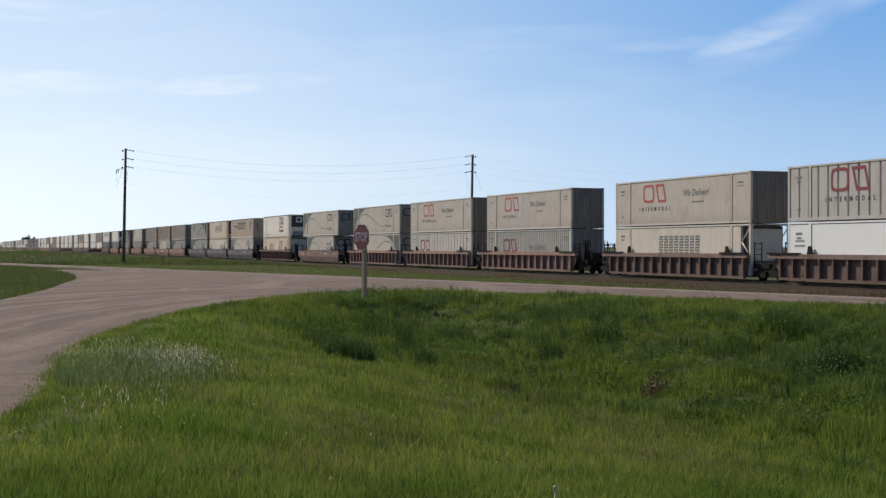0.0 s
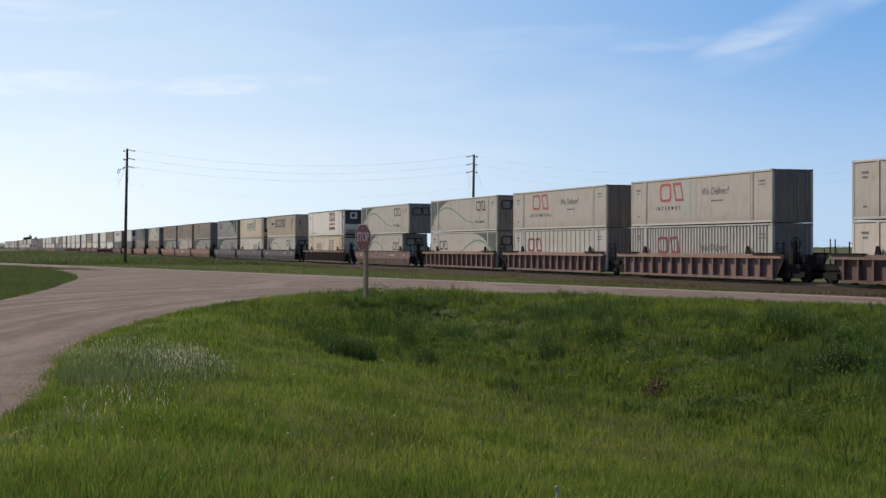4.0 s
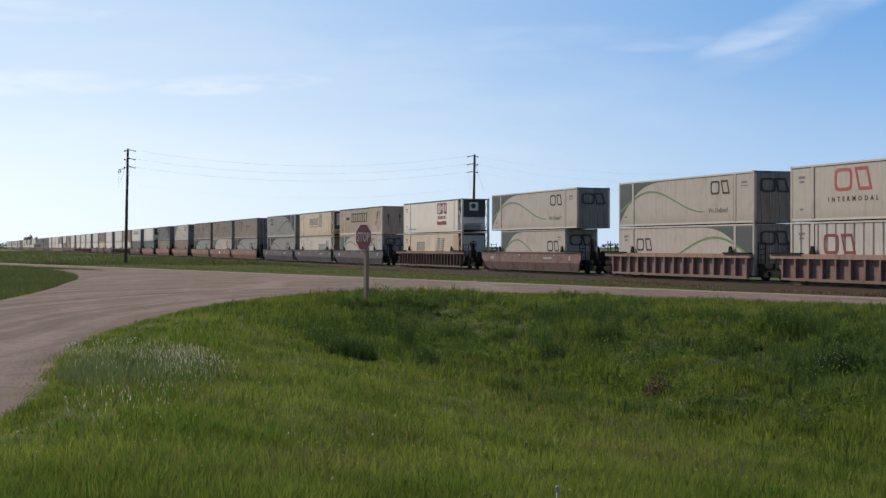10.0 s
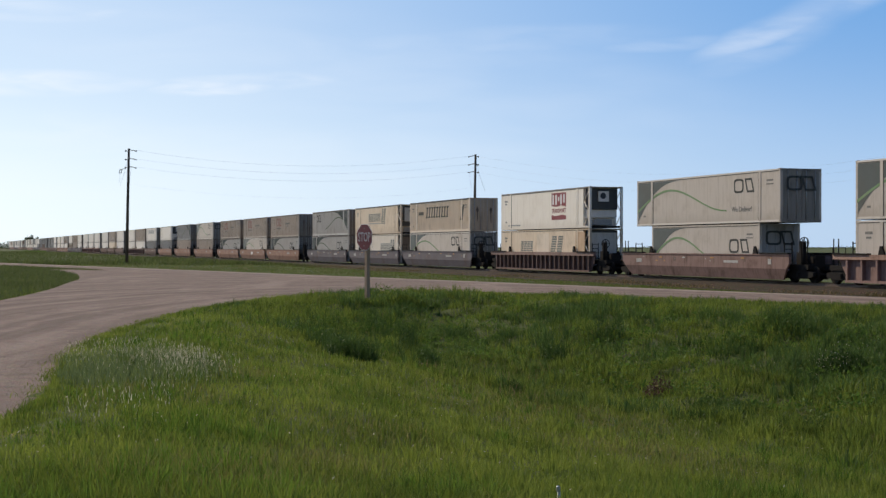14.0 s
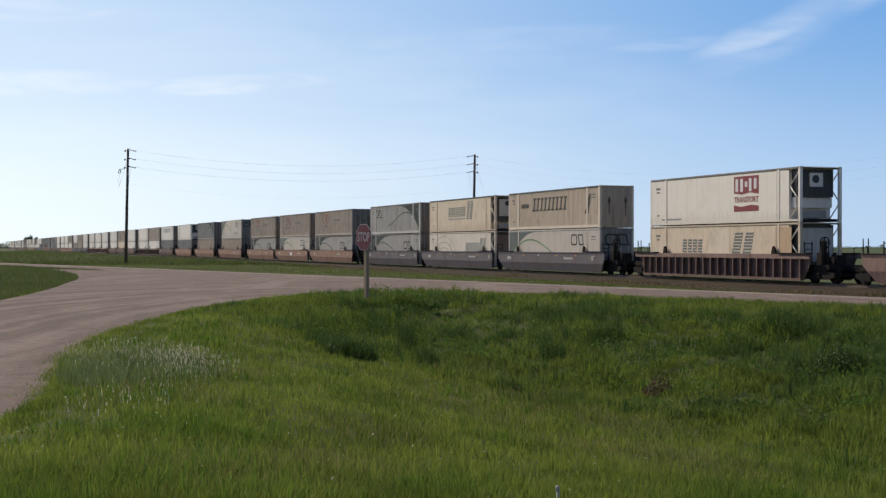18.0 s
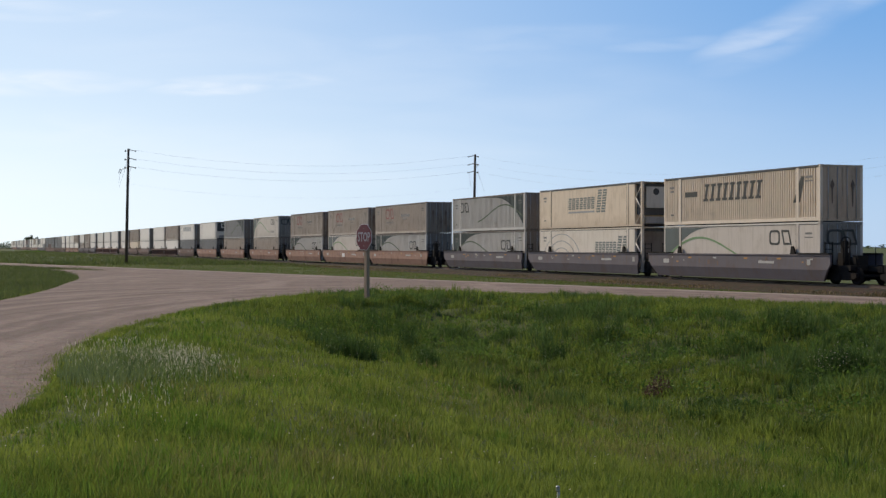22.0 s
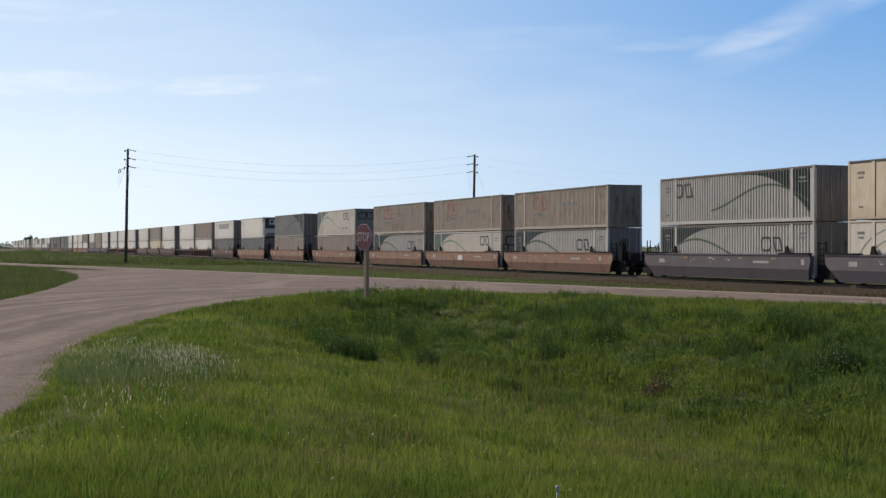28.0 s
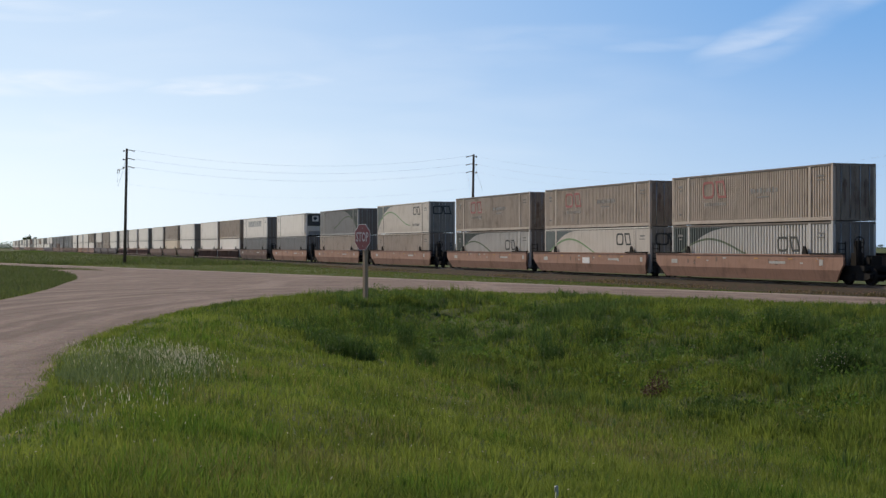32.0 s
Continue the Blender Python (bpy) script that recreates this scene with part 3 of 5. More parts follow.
def word_blocks(box, x, z, width, height, n, mat, slant=0.12, stripes=1, name="brand_block", serif=False):
    """A brand word as a row of plain slanted blocks, cut by stripes."""
    step_w = width / n
    for i in range(n):
        def make():
            w, pitch_z = step_w * 0.74, height / stripes
            if stripes == 1:
                k = slant * height
                if serif:
                    e, f = height / 2, height * .36
                    pts = [(-.5, -e), (.5, -e), (.5, -f), (.24, -f), (.24, f), (.5, f), (.5, e), (-.5, e), (-.5, f), (-.24, f), (-.24, -f), (-.5, -f)]
                    return prism_mesh("brand_block", [(p * w * 1.0 + 2 * k * q / height, q) for p, q in pts], -.004, .004, mat)
                return prism_mesh("brand_block", [(-w / 2 - k, -height / 2), (w / 2 - k, -height / 2), (w / 2 + k, height / 2), (-w / 2 + k, height / 2)], -.004, .004, mat)
            # one winding band: the stripes hang together at alternate ends
            right, left = [], []
            for n_ in range(stripes):
                z0, z1 = -height / 2 + n_ * pitch_z, -height / 2 + (n_ + .66) * pitch_z
                lean_a, lean_b = slant * z0 * 2, slant * z1 * 2
                tab = .05
                if n_ % 2 == 0:
                    right += [(w / 2 + lean_a, z0), (w / 2 + lean_b, z1)]
                    left += [(-w / 2 + lean_a, z0), (-w / 2 + lean_b, z1), (w / 2 - tab + lean_b, z1)] if n_ < stripes - 1 else [(-w / 2 + lean_a, z0), (-w / 2 + lean_b, z1)]
                    if n_: left[-3 if n_ < stripes - 1 else -2:-3 if n_ < stripes - 1 else -2] = []
                else:
                    left += [(w / 2 - tab + lean_a, z0), (-w / 2 + lean_a, z0), (-w / 2 + lean_b, z1)]
                    right += [(w / 2 + lean_a, z0), (w / 2 + lean_b, z1)] + ([(-w / 2 + tab + lean_b, z1)] if n_ < stripes - 1 else [])
                    if n_ < stripes - 1: right += [(-w / 2 + tab + lean_b, -height / 2 + (n_ + 1) * pitch_z)]
            return prism_mesh("brand_block", right + left[::-1], -.004, .004, mat)
        decal(name, shared(("block", round(step_w, 3), height, mat.name, slant, stripes, serif), make), box, x - width / 2 + step_w * (i + 0.5), z)


def emblem(box, x, z, size, mat):
    decal("emblem_ring", logo_ring(mat, size), box, x - 0.70 * size, z)
    decal("emblem_frame", logo_band(mat, size), box, x + 0.76 * size, z)


def draped(name, outline, x0, x1, upper, lower, lift, mat):
    """A painted band that follows the ribs of a side from x0 to x1, between two curves."""
    pts = [(x, d) for x, d in outline if x0 < x < x1]
    rows = [[(x, lift - .005 + d, f(x)) for x, d in pts] for f in (upper, lower)] + [[(x, lift + .004 + d, f(x)) for x, d in pts] for f in (upper, lower)]
    n = len(pts)
    faces = []
    for i in range(n - 1):
        faces += [(i, i + 1, n + i + 1, n + i), (2 * n + i, 3 * n + i, 3 * n + i + 1, 2 * n + i + 1), (i, 2 * n + i, 2 * n + i + 1, i + 1), (n + i, n + i + 1, 3 * n + i + 1, 3 * n + i)]
    return mesh_of(name, rows[0] + rows[1] + rows[2] + rows[3], faces, mat)


def ribbed_swoosh(box, length, flip, pitch=.272):
    """The dark corner and the green wave on a ribbed side, following its ribs."""
    o = side_outline(length - 0.02, True, pitch)
    k = -1 if flip else 1
    a = -length / 2 + .12
    low = lambda x: .2 + (HC - .40) * (1 - (1 - min(1, max(0, (k * x - a) / (.42 * length)))) ** 2.4)
    def wave(x):
        u = min(1, max(0, (k * x - a) / (.66 * length)))
        return .9 + 1.15 * math.sin(math.pi * min(1, u * 2.6) / 2) if u < .385 else .75 + 1.3 * (.5 + .5 * math.cos(math.pi * (u - .385) / .615))
    xa, xb = sorted((k * a, k * (a + .42 * length)))
    decal("dark_corner", shared(("rcorner", length, flip), lambda: draped("dark_corner", o, xa, xb, lambda x: HC - .17, low, 0.004, SLATE)), box, 0, 0)
    xc, xd = sorted((k * a, k * (a + .62 * length)))
    decal("green_wave", shared(("rwave", length, flip), lambda: draped("green_wave", o, xc, xd, lambda x: wave(x) + .06, lambda x: wave(x) - .06, 0.0, DULLGREEN)), box, 0, 0)


def swoosh(box, length, flip, line=True):
    """A dark curved corner and a thin green wave across the side."""
    y0, y1 = -0.005, 0.003
    def corner():
        up, lo = [], []
        for i in range(17):
            u = i / 16
            x = -length / 2 + 0.06 + u * 0.36 * length
            up.append((x, HC - 0.17))
            lo.append((x, 0.16 + (HC - 0.36) * (1 - (1 - u) ** 2.6) + 0.03))
        return strip_mesh("dark_corner", up, lo, y0, y1, SLATE)
    def wave():
        up, lo = [], []
        for i in range(33):
            u = i / 32
            x = -length / 2 + 0.1 + u * 0.66 * length
            z = 0.9 + 1.25 * math.sin(math.pi * min(1, u * 2.6) / 2) if u < 0.385 else 0.75 + 1.4 * (0.5 + 0.5 * math.cos(math.pi * (u - 0.385) / 0.615))
            t = 0.04 + 0.035 * (1 - u)
            up.append((x, z + t)), lo.append((x, z - t))
        return strip_mesh("green_wave", up, lo, y0 - 0.003, y1, GREEN)
    c, w = shared(("corner", length), corner), shared(("wave", length), wave)
    for n, me in (("dark_corner", c), ("green_wave", w)):
        if n == "green_wave" and not line: continue
        ob = decal(n, me, box, 0, 0)
        if flip: ob.matrix_basis = pose(0, -WC / 2 + 0.007, 0) @ Matrix.Diagonal((-1, 1, 1, 1))


def container(s, z, length, mat, ribbed=False, pitch=0.55, label="", detail=2, reefer=False, dooring=None, rails=None, mark_end=False, top=None):
    box = new("container")
    tagged(box, label, "container", "containers on the train")
    hl, hw = length / 2, WC / 2
    # rails, where given, is brighter: the sunlit edge strips put into the paint.
    rails = rails or mat
    if reefer: put("shell", container_shell(length - 1.0, ribbed, pitch, mat), box, pose(-.5, 0, 0))
    else: put("shell", container_shell(length, ribbed, pitch, mat), box)
    put("roof", shared(("roof", length, mat.name), lambda: boxes_mesh("roof", [(-hl + .05, hl - .05, -hw + .08, hw - .08, HC - .06, HC - .02)], mat)), box)
    top = top or rails
    rail = shared(("top_rail", length, top.name), lambda: boxes_mesh("top_rail", [(-hl + .13, hl - .13, -.06, .06, -.05, .04)], top))
    low = shared(("low_rail", length, rails.name, ribbed), lambda: boxes_mesh("bottom_rail", [(-hl + .13, hl - .13, -.06, .06, -.05, .13 if ribbed else .06)], rails))
    put("underframe", shared(("under", length), lambda: boxes_mesh("underframe", [(-hl + .25, hl - .25, -hw + .12, hw - .12, .004, .15)], STEEL)), box)
    post = shared(("post", mat.name, detail > 1), lambda: boxes_mesh("corner_post", [(-.08, .08, -.08, .08, .15 if detail > 1 else 0, HC - .15 if detail > 1 else HC)], mat))
    cast = shared(("cast", mat.name), lambda: boxes_mesh("corner_casting", [(-.09, .09, -.085, .085, -.075, .075)], mat))
    mid = shared(("mid", mat.name), lambda: boxes_mesh("side_post", [(-.11, .11, -.02, .02, .1, HC - .1)], mat))
    # thin dark strips beside the side posts and below the near top rail
    seam = shared("seam", lambda: boxes_mesh("post_seam", [(-.018, .018, -.012, .012, .14, HC - .12)], SEAMDARK))
    for side in (-1, 1) if detail > 1 else (-1,):
        put("top_rail", rail, box, pose(0, side * (hw - .05), HC - .06))
        put("bottom_rail", low, box, pose(0, side * (hw - .05), .08))
        for end in (-1, 1):
            put("corner_post", post, box, pose(end * (hl - .08), side * (hw - .08), 0))
            if detail > 1:
                for zz in (.075, HC - .075): put("corner_casting", cast, box, pose(end * (hl - .09), side * (hw - .085), zz))
            if length > 13 and detail > 0:
                post_at = put("side_post", mid, box, pose(end * 6.1, side * (hw - .008), 0))
                if detail > 1 and side < 0: put("post_seam", seam, post_at, pose(-end * .125, -.006, 0))
        if detail > 1 and side < 0: put("rail_seam", shared(("rseam", length), lambda: boxes_mesh("rail_seam", [(-hl + .16, hl - .16, -.004, .02, -.02, .02)], SEAMDARK)), box, pose(0, side * (hw - .006), HC - .13))
    # The end that faces forward: two door leaves with lock rods, or a cooling unit.
    if reefer:
        e = hl - 1.0
        put("cooling_unit", shared("cool", lambda: boxes_mesh("cooling_unit", [(e, e + .5, -hw + .18, hw - .18, 1.3, HC - .14)], DARK)), box, None, "black cooling unit housing")
        big = reefer >= 2
        if detail > 1:
            shroud = put("fan_shroud", shared(("shroud", big), lambda: boxes_mesh("fan_shroud", [(e + .5, e + .6, -.75 if big else -.4, .9 if big else .4, 1.2 if big else 1.85, HC - .32)], PATCH if big else CLEAN)), box, None, "white fan shroud") if reefer < 3 else put("unit_cover", shared(("ucover", reefer), lambda: boxes_mesh("unit_cover", [(e + .5, e + .6, -1.0, 1.0, .8, HC - .3)], PATCH if reefer == 3 else ENDDARK)), box, None, "plain grey unit cover" if reefer == 3 else "dark dirty unit cover")
            if reefer < 3: put("fan_grille", shared("grille", lambda: lathe_x("fan_grille", 0.22, e + .605, 2.25)), shroud, None, "round dark fan opening")
            put("lower_panel", shared(("lpan", big), lambda: boxes_mesh("lower_panel", [(e, e + .35, -hw + .16, hw - .16, .75, 1.28)], DARK if big else CLEAN)), box)
            put("fuel_tank", shared("tank", lambda: boxes_mesh("fuel_tank", [(e, e + .45, -.7, .7, .2, .62)], GREY)), box)
            for k in (-1, 1):
                for j in range(3):
                    za, zb = .16 + j * .86, .16 + (j + 1) * .86
                    if j % 2: za, zb = zb, za
                    put("end_brace", shared(("brace", j), lambda: tube_mesh("end_brace", [(e + .02, 0, za), (hl - .1, 0, zb)], [.035, .035], CLEAN, 6)), box, pose(0, k * (hw - .07), 0))
    else:
        # dooring: paint of the forward end, on most kinds darker than the sides
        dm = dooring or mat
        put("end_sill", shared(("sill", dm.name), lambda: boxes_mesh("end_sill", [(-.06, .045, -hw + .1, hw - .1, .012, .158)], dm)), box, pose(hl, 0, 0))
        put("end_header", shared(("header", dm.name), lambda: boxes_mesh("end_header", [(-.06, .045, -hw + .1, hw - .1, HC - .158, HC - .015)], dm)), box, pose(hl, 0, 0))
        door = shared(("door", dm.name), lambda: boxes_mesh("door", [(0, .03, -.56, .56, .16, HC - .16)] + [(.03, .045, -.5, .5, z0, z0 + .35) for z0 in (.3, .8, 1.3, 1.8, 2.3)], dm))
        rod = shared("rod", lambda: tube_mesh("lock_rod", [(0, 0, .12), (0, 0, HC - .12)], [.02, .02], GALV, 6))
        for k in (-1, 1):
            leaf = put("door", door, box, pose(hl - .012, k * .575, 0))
            if detail > 1:
                for d in (-.28, .28): put("lock_rod", rod, leaf, pose(.067, d, 0))
        if mark_end and detail > 1:
            for nm, me, dy in (("emblem_ring", logo_ring(CHARCOAL, .75), -.45), ("emblem_frame", logo_band(CHARCOAL, .75), .44)):
                put(nm, me, box, pose(hl + .085, dy, HC - .8, 0, 0, 90))
    if detail > 1:
        bars("number_bar", box, ((-hl + 1.0, HC - .62, .55, .13), (-hl + 1.0, HC - .85, .4, .1), (-hl + 1.0, .62, .3, .1)) + (() if reefer else ((hl - 1.0, HC - .6, .6, .1), (hl - 1.0, HC - .8, .7, .06))), INK)
    ride(box, s - hl, z)
    return box


def lathe_x(name, r, x, z):
    me = lathe_mesh(name, [(r, -.01), (r, .01)], DARK, 16, "z")
    me.transform(pose(x, -.05, z, 0, 90, 0))
    return me


def spoked_wheel(r):
    """A hand-brake wheel: a round rim with a hub and four spokes."""
    verts, faces, n = [], [], 16
    for i in range(n):
        w = 2 * math.pi * i / n
        for dr, dy in ((-.03, 0), (0, -.025), (.03, 0), (0, .025)): verts.append(((r + dr) * math.cos(w), dy, (r + dr) * math.sin(w)))
    for i in range(n):
        for j in range(4): faces.append((i * 4 + j, i * 4 + (j + 1) % 4, (i + 1) % n * 4 + (j + 1) % 4, (i + 1) % n * 4 + j))
    for b in ((-r, r, -.015, .015, -.02, .02), (-.02, .02, -.014, .014, -r, r), (-.06, .06, -.04, .04, -.06, .06)):
        v, f = box_data(b)
        faces += [tuple(i + len(verts) for i in q) for q in f]
        verts += v
    return mesh_of("brake_wheel", verts, faces, STEEL)


def truck_parts(car, x, detail):
    """A two-axle truck below the car's end."""
    side = shared("side_frame", lambda: prism_mesh("side_frame", [(-1.25, .36), (-1.1, .30), (-.55, .22), (.55, .22), (1.1, .30), (1.25, .36), (1.25, .56), (.75, .62), (.45, .78), (-.45, .78), (-.75, .62), (-1.25, .56)], -.09, .09, STEEL))
    wheel = shared("wheel", lambda: lathe_mesh("wheelset", [(.06, -.80), (.09, -.79), (.30, -.79), (.34, -.82), (.42, -.82), (.43, -.71), (.46, -.69), (.45, -.68), (.33, -.69), (.30, -.72), (.09, -.72),
                                                            (.085, .72), (.30, .72), (.33, .69), (.45, .68), (.46, .69), (.43, .71), (.42, .82), (.34, .82), (.30, .79), (.09, .79), (.06, .80)], STEEL, 24, "y"))
    bolster = shared("bolster", lambda: boxes_mesh("bolster", [(-.3, .3, -1.05, 1.05, .45, .8)], STEEL))
    spring = shared("spring", lambda: lathe_mesh("spring", [(.09, .3), (.12, .33), (.09, .38), (.12, .42), (.09, .46), (.12, .5), (.09, .55)], STEEL, 10))
    truck = put("truck_bolster", bolster, car, pose(x, 0, .12))
    for k in (-1, 1):
        put("side_frame", side, truck, pose(0, k * 1.0, TRACK_Z - .12))
        if detail > 1: put("spring", spring, truck, pose(0, k * 1.1, TRACK_Z - .12))
        WHEELS.append((put("wheelset", wheel, truck, pose(k * .88, 0, .31 + TRACK_Z)), detail))


WHEELS = []


def well_car(s, length, mat, ribs=16, front=False, back=False, label="", detail=2, narrow=False, badge=False):
    """A drop-frame car: s is the back end of its load; ribs = 0 gives smooth side sills; front, back: it couples to the next car there, else it shares a truck."""
    car = new("well_car")
    tagged(car, label, "rail car", "well cars of the train")
    gap_front, gap_back, cut = (1.25 if front else .05), 1.45, (.8 if front else .35)
    hl = length / 2
    a, b = -hl - gap_back, hl + gap_front
    z0, z1 = .29, 1.66
    y = 1.50
    for side in (-1, 1) if detail > 0 else (-1,):
        if ribs:
            def web():
                return prism_mesh("side_web", [(a + .2, z1 - .2), (b - .05, z1 - .2), (b - cut, z0 + .05), (a + 1.0, z0 + .05)], -.02, .02, mat)
            sill = put("side_sill", shared(("web", length, gap_front, gap_back, mat.name), web), car, pose(0, side * (y - .15), 0))
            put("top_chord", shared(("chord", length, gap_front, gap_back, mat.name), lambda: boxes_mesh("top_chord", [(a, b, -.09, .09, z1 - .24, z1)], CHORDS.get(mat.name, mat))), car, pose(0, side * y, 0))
            put("bottom_chord", shared(("bchord", length, gap_front, gap_back, mat.name), lambda: boxes_mesh("bottom_chord", [(a + 1.0, b - cut, -.08, .08, z0, z0 + .13)], mat)), car, pose(0, side * y, 0))
            rib = shared(("rib", mat.name, narrow), lambda: boxes_mesh("rib", [(-.05 if narrow else -.07, .05 if narrow else .07, -.13, .07, z0 + .12, z1 - .23)], mat))
            if detail > 0:
                for i in range(ribs):
                    put("rib", rib, sill, pose(a + 1.1 + (b - a - 1.2 - cut) * i / (ribs - 1), side * .15, 0) @ Matrix.Diagonal((1, side, 1, 1)))
        else:
            def slab():
                zm = .88
                outer = [(a, z1), (b, z1), (b, z1 - .5), (b - cut * .3, zm), (b - cut, z0), (a + .95, z0), (a + .35, zm), (a, z1 - .5)]
                depth = [0, 0, 0, 0, .18, .18, 0, 0]
                verts = [(x, -.04 + d, z) for (x, z), d in zip(outer, depth)] + [(x, .06 + d, z) for (x, z), d in zip(outer, depth)]
                faces = [(0, 7, 2, 1), (7, 6, 3, 2), (6, 5, 4, 3), (8, 9, 10, 15), (15, 10, 11, 14), (14, 11, 12, 13)] + [(i, (i + 1) % 8, (i + 1) % 8 + 8, i + 8) for i in range(8)]
                return mesh_of("side_sill", verts, faces, mat)
            sill = put("side_sill", shared(("slab", length, gap_front, gap_back, mat.name), slab), car, pose(0, side * (y + .05), 0) @ Matrix.Diagonal((1, -side, 1, 1)))
            put("top_chord", shared(("lip", length, gap_front, gap_back, mat.name), lambda: boxes_mesh("top_chord", [(a, b, -.07, .07, z1 - .07, z1)], mat)), car, pose(0, side * (y + .06), 0))
            if detail > 1 and side < 0:
                marks = random.Random(int(s * 10))
                for i in range(11):
                    w = marks.choice((.09, .14, .24))
                    m = marks.choice((STENCIL, STENCIL, AMBER, RUSTMARK, RUSTMARK))
                    h = .07 if m is not RUSTMARK else .26
                    put("stencil_bar", shared(("stencil", w, h, m.name), lambda: boxes_mesh("stencil_bar", [(-w / 2, w / 2, -.004, .004, -h / 2, h / 2)], m)), sill, pose(marks.uniform(-hl * .98, hl * .98), -.044, marks.uniform(1.12, 1.5)))
                for x, z, w, h, m in ((-hl * .9, 1.2, .7, .24, STENCIL), (-hl * .55, 1.42, .35, .08, AMBER), (-hl * .2, 1.42, .35, .08, STENCIL), (hl * .2, 1.42, .35, .08, AMBER), (hl * .45, 1.22, 1.5, .13, STENCIL), (hl * .6, 1.42, .35, .08, AMBER), (hl * .93, 1.25, .3, .3, STENCIL)):
                    put("stencil_bar", shared(("stencil", w, h, m.name), lambda: boxes_mesh("stencil_bar", [(-w / 2, w / 2, -.006, .006, -h / 2, h / 2)], m)), sill, pose(x, -.046, z))
        if detail > 0:
            lock = shared("guide", lambda: prism_mesh("container_guide", [(-.22, 0), (.22, 0), (.16, .2), (.02, .42), (-.1, .42), (-.16, .2)], -.05, .05, STEEL))
            for x in (-5.9, 5.9): put("container_guide", lock, car, pose(x, side * (y - .06), z1))
            walkway = shared(("walkway", length), lambda: boxes_mesh("walkway", [(-1.35, 1.35, -.16, .12, 0, .07)], STEEL))
            for x in (a + 1.4, b - 1.4): put("walkway", walkway, car, pose(x, side * y, z1))
    put("floor_pan", shared(("pan", length), lambda: boxes_mesh("floor_pan", [(-hl - .2, hl + .2, -1.35, 1.35, .37, .44)], STEEL)), car)
    for k, joined in ((-1, back), (1, front)):
        reach = 2.3 if joined else 1.6
        put("end_platform", shared(("plat", k, length, joined), lambda: boxes_mesh("end_platform", [(min(k * (hl + .1), k * (hl + reach)), max(k * (hl + .1), k * (hl + reach)), -1.15, 1.15, .86, 1.12)], STEEL)), car)
        if detail > 1:
            put("ladder", shared(("ladder", k), lambda: boxes_mesh("ladder", [(-.03, .03, -.25, -.21, .6, 2.3), (-.03, .03, .21, .25, .6, 2.3)] + [(-.02, .02, -.21, .21, h, h + .04) for h in (.7, 1.0, 1.3, 1.6, 1.9, 2.2)], STEEL)), car, pose(k * (hl + .3), -1.0, 0))
            if joined:
                stand = put("brake_stand", shared("stand", lambda: boxes_mesh("brake_stand", [(-.09, .09, -.16, .16, 1.1, 2.35), (-.2, .2, -.24, .24, 1.12, 1.75)], STEEL)), car, pose(k * (hl + 1.25), -.75 * k, 0))
                put("brake_wheel", shared("brakewheel", lambda: spoked_wheel(.29)), stand, pose(.13, 0, 2.25, 0, 0, 90))
                for d in (1.7, 2.1): put("grab_post", shared("grabpost", lambda: tube_mesh("grab_post", [(0, 0, 1.1), (0, 0, 2.45)], [.035, .03], STEEL, 6)), car, pose(k * (hl + d), -1.05, 0))
                put("hand_rail", shared("handrail", lambda: tube_mesh("hand_rail", [(-.55, 0, 1.1), (-.55, 0, 2.0), (.55, 0, 2.0), (.55, 0, 1.1)], [.025] * 4, STEEL, 6)), car, pose(k * (hl + 1.9), 1.05, 0))
                put("air_reservoir", shared("reservoir", lambda: lathe_mesh("air_reservoir", [(.08, -.75), (.19, -.68), (.21, 0), (.19, .68), (.08, .75)], STEEL, 12, "y")), car, pose(k * (hl + .75), 0, 1.32))
                put("valve_box", shared("valvebox", lambda: boxes_mesh("valve_box", [(-.22, .22, -.3, .3, 1.12, 1.62), (-.12, .12, -.36, -.3, 1.2, 1.5)], STEEL)), car, pose(k * (hl + 2.0), -.35, 0))
    truck_parts(car, -hl - (1.4 if back else 2.3), detail)
    if front: truck_parts(car, hl + 1.4, detail)
    if front and detail > 0: put("coupler", shared("coupler", lambda: boxes_mesh("coupler", [(0, 1.3, -.12, .12, .82, 1.06), (1.0, 1.3, -.2, .2, .78, 1.1)], STEEL)), car, pose(hl + 2.2, 0, 0))
    if badge: put("badge", shared("badge", lambda: boxes_mesh("badge", [(-.55, .55, -.006, .006, -.2, .2)], SIGNWHITE)), car, pose(-.5, -y - .097, 1.12), "white stencilled block")
    ride(car, s - hl, 0)
    return car


Z_LOW, Z_UP = .444, 3.36


def plain_white(box, length, big=1.0, paint=None):
    """Red emblem with its line of words and a slogan beside it."""
    emblem(box, -length / 2 + 5.25, 2.02, 1.08 * big, paint or RED)
    wording(box, -length / 2 + 5.25, 1.04, "INTERMODAL", .34, .004, CHARCOAL, .008, 2.2)
    wording(box, -length / 2 + 10.25, 1.9, "We Deliver!", .6, .004, INK, .006, 1.0, .22)
    bars("small_line", box, ((-length / 2 + 10.5, 1.36, 1.3, .09),), INK)


WHITE_LABEL = "dirty white smooth-sided container with a red emblem and slogan"
RIB_LABEL = "grimy ribbed container with a faded red emblem"
SWOOSH_LABEL = "off-white container with a dark corner and a green wave"


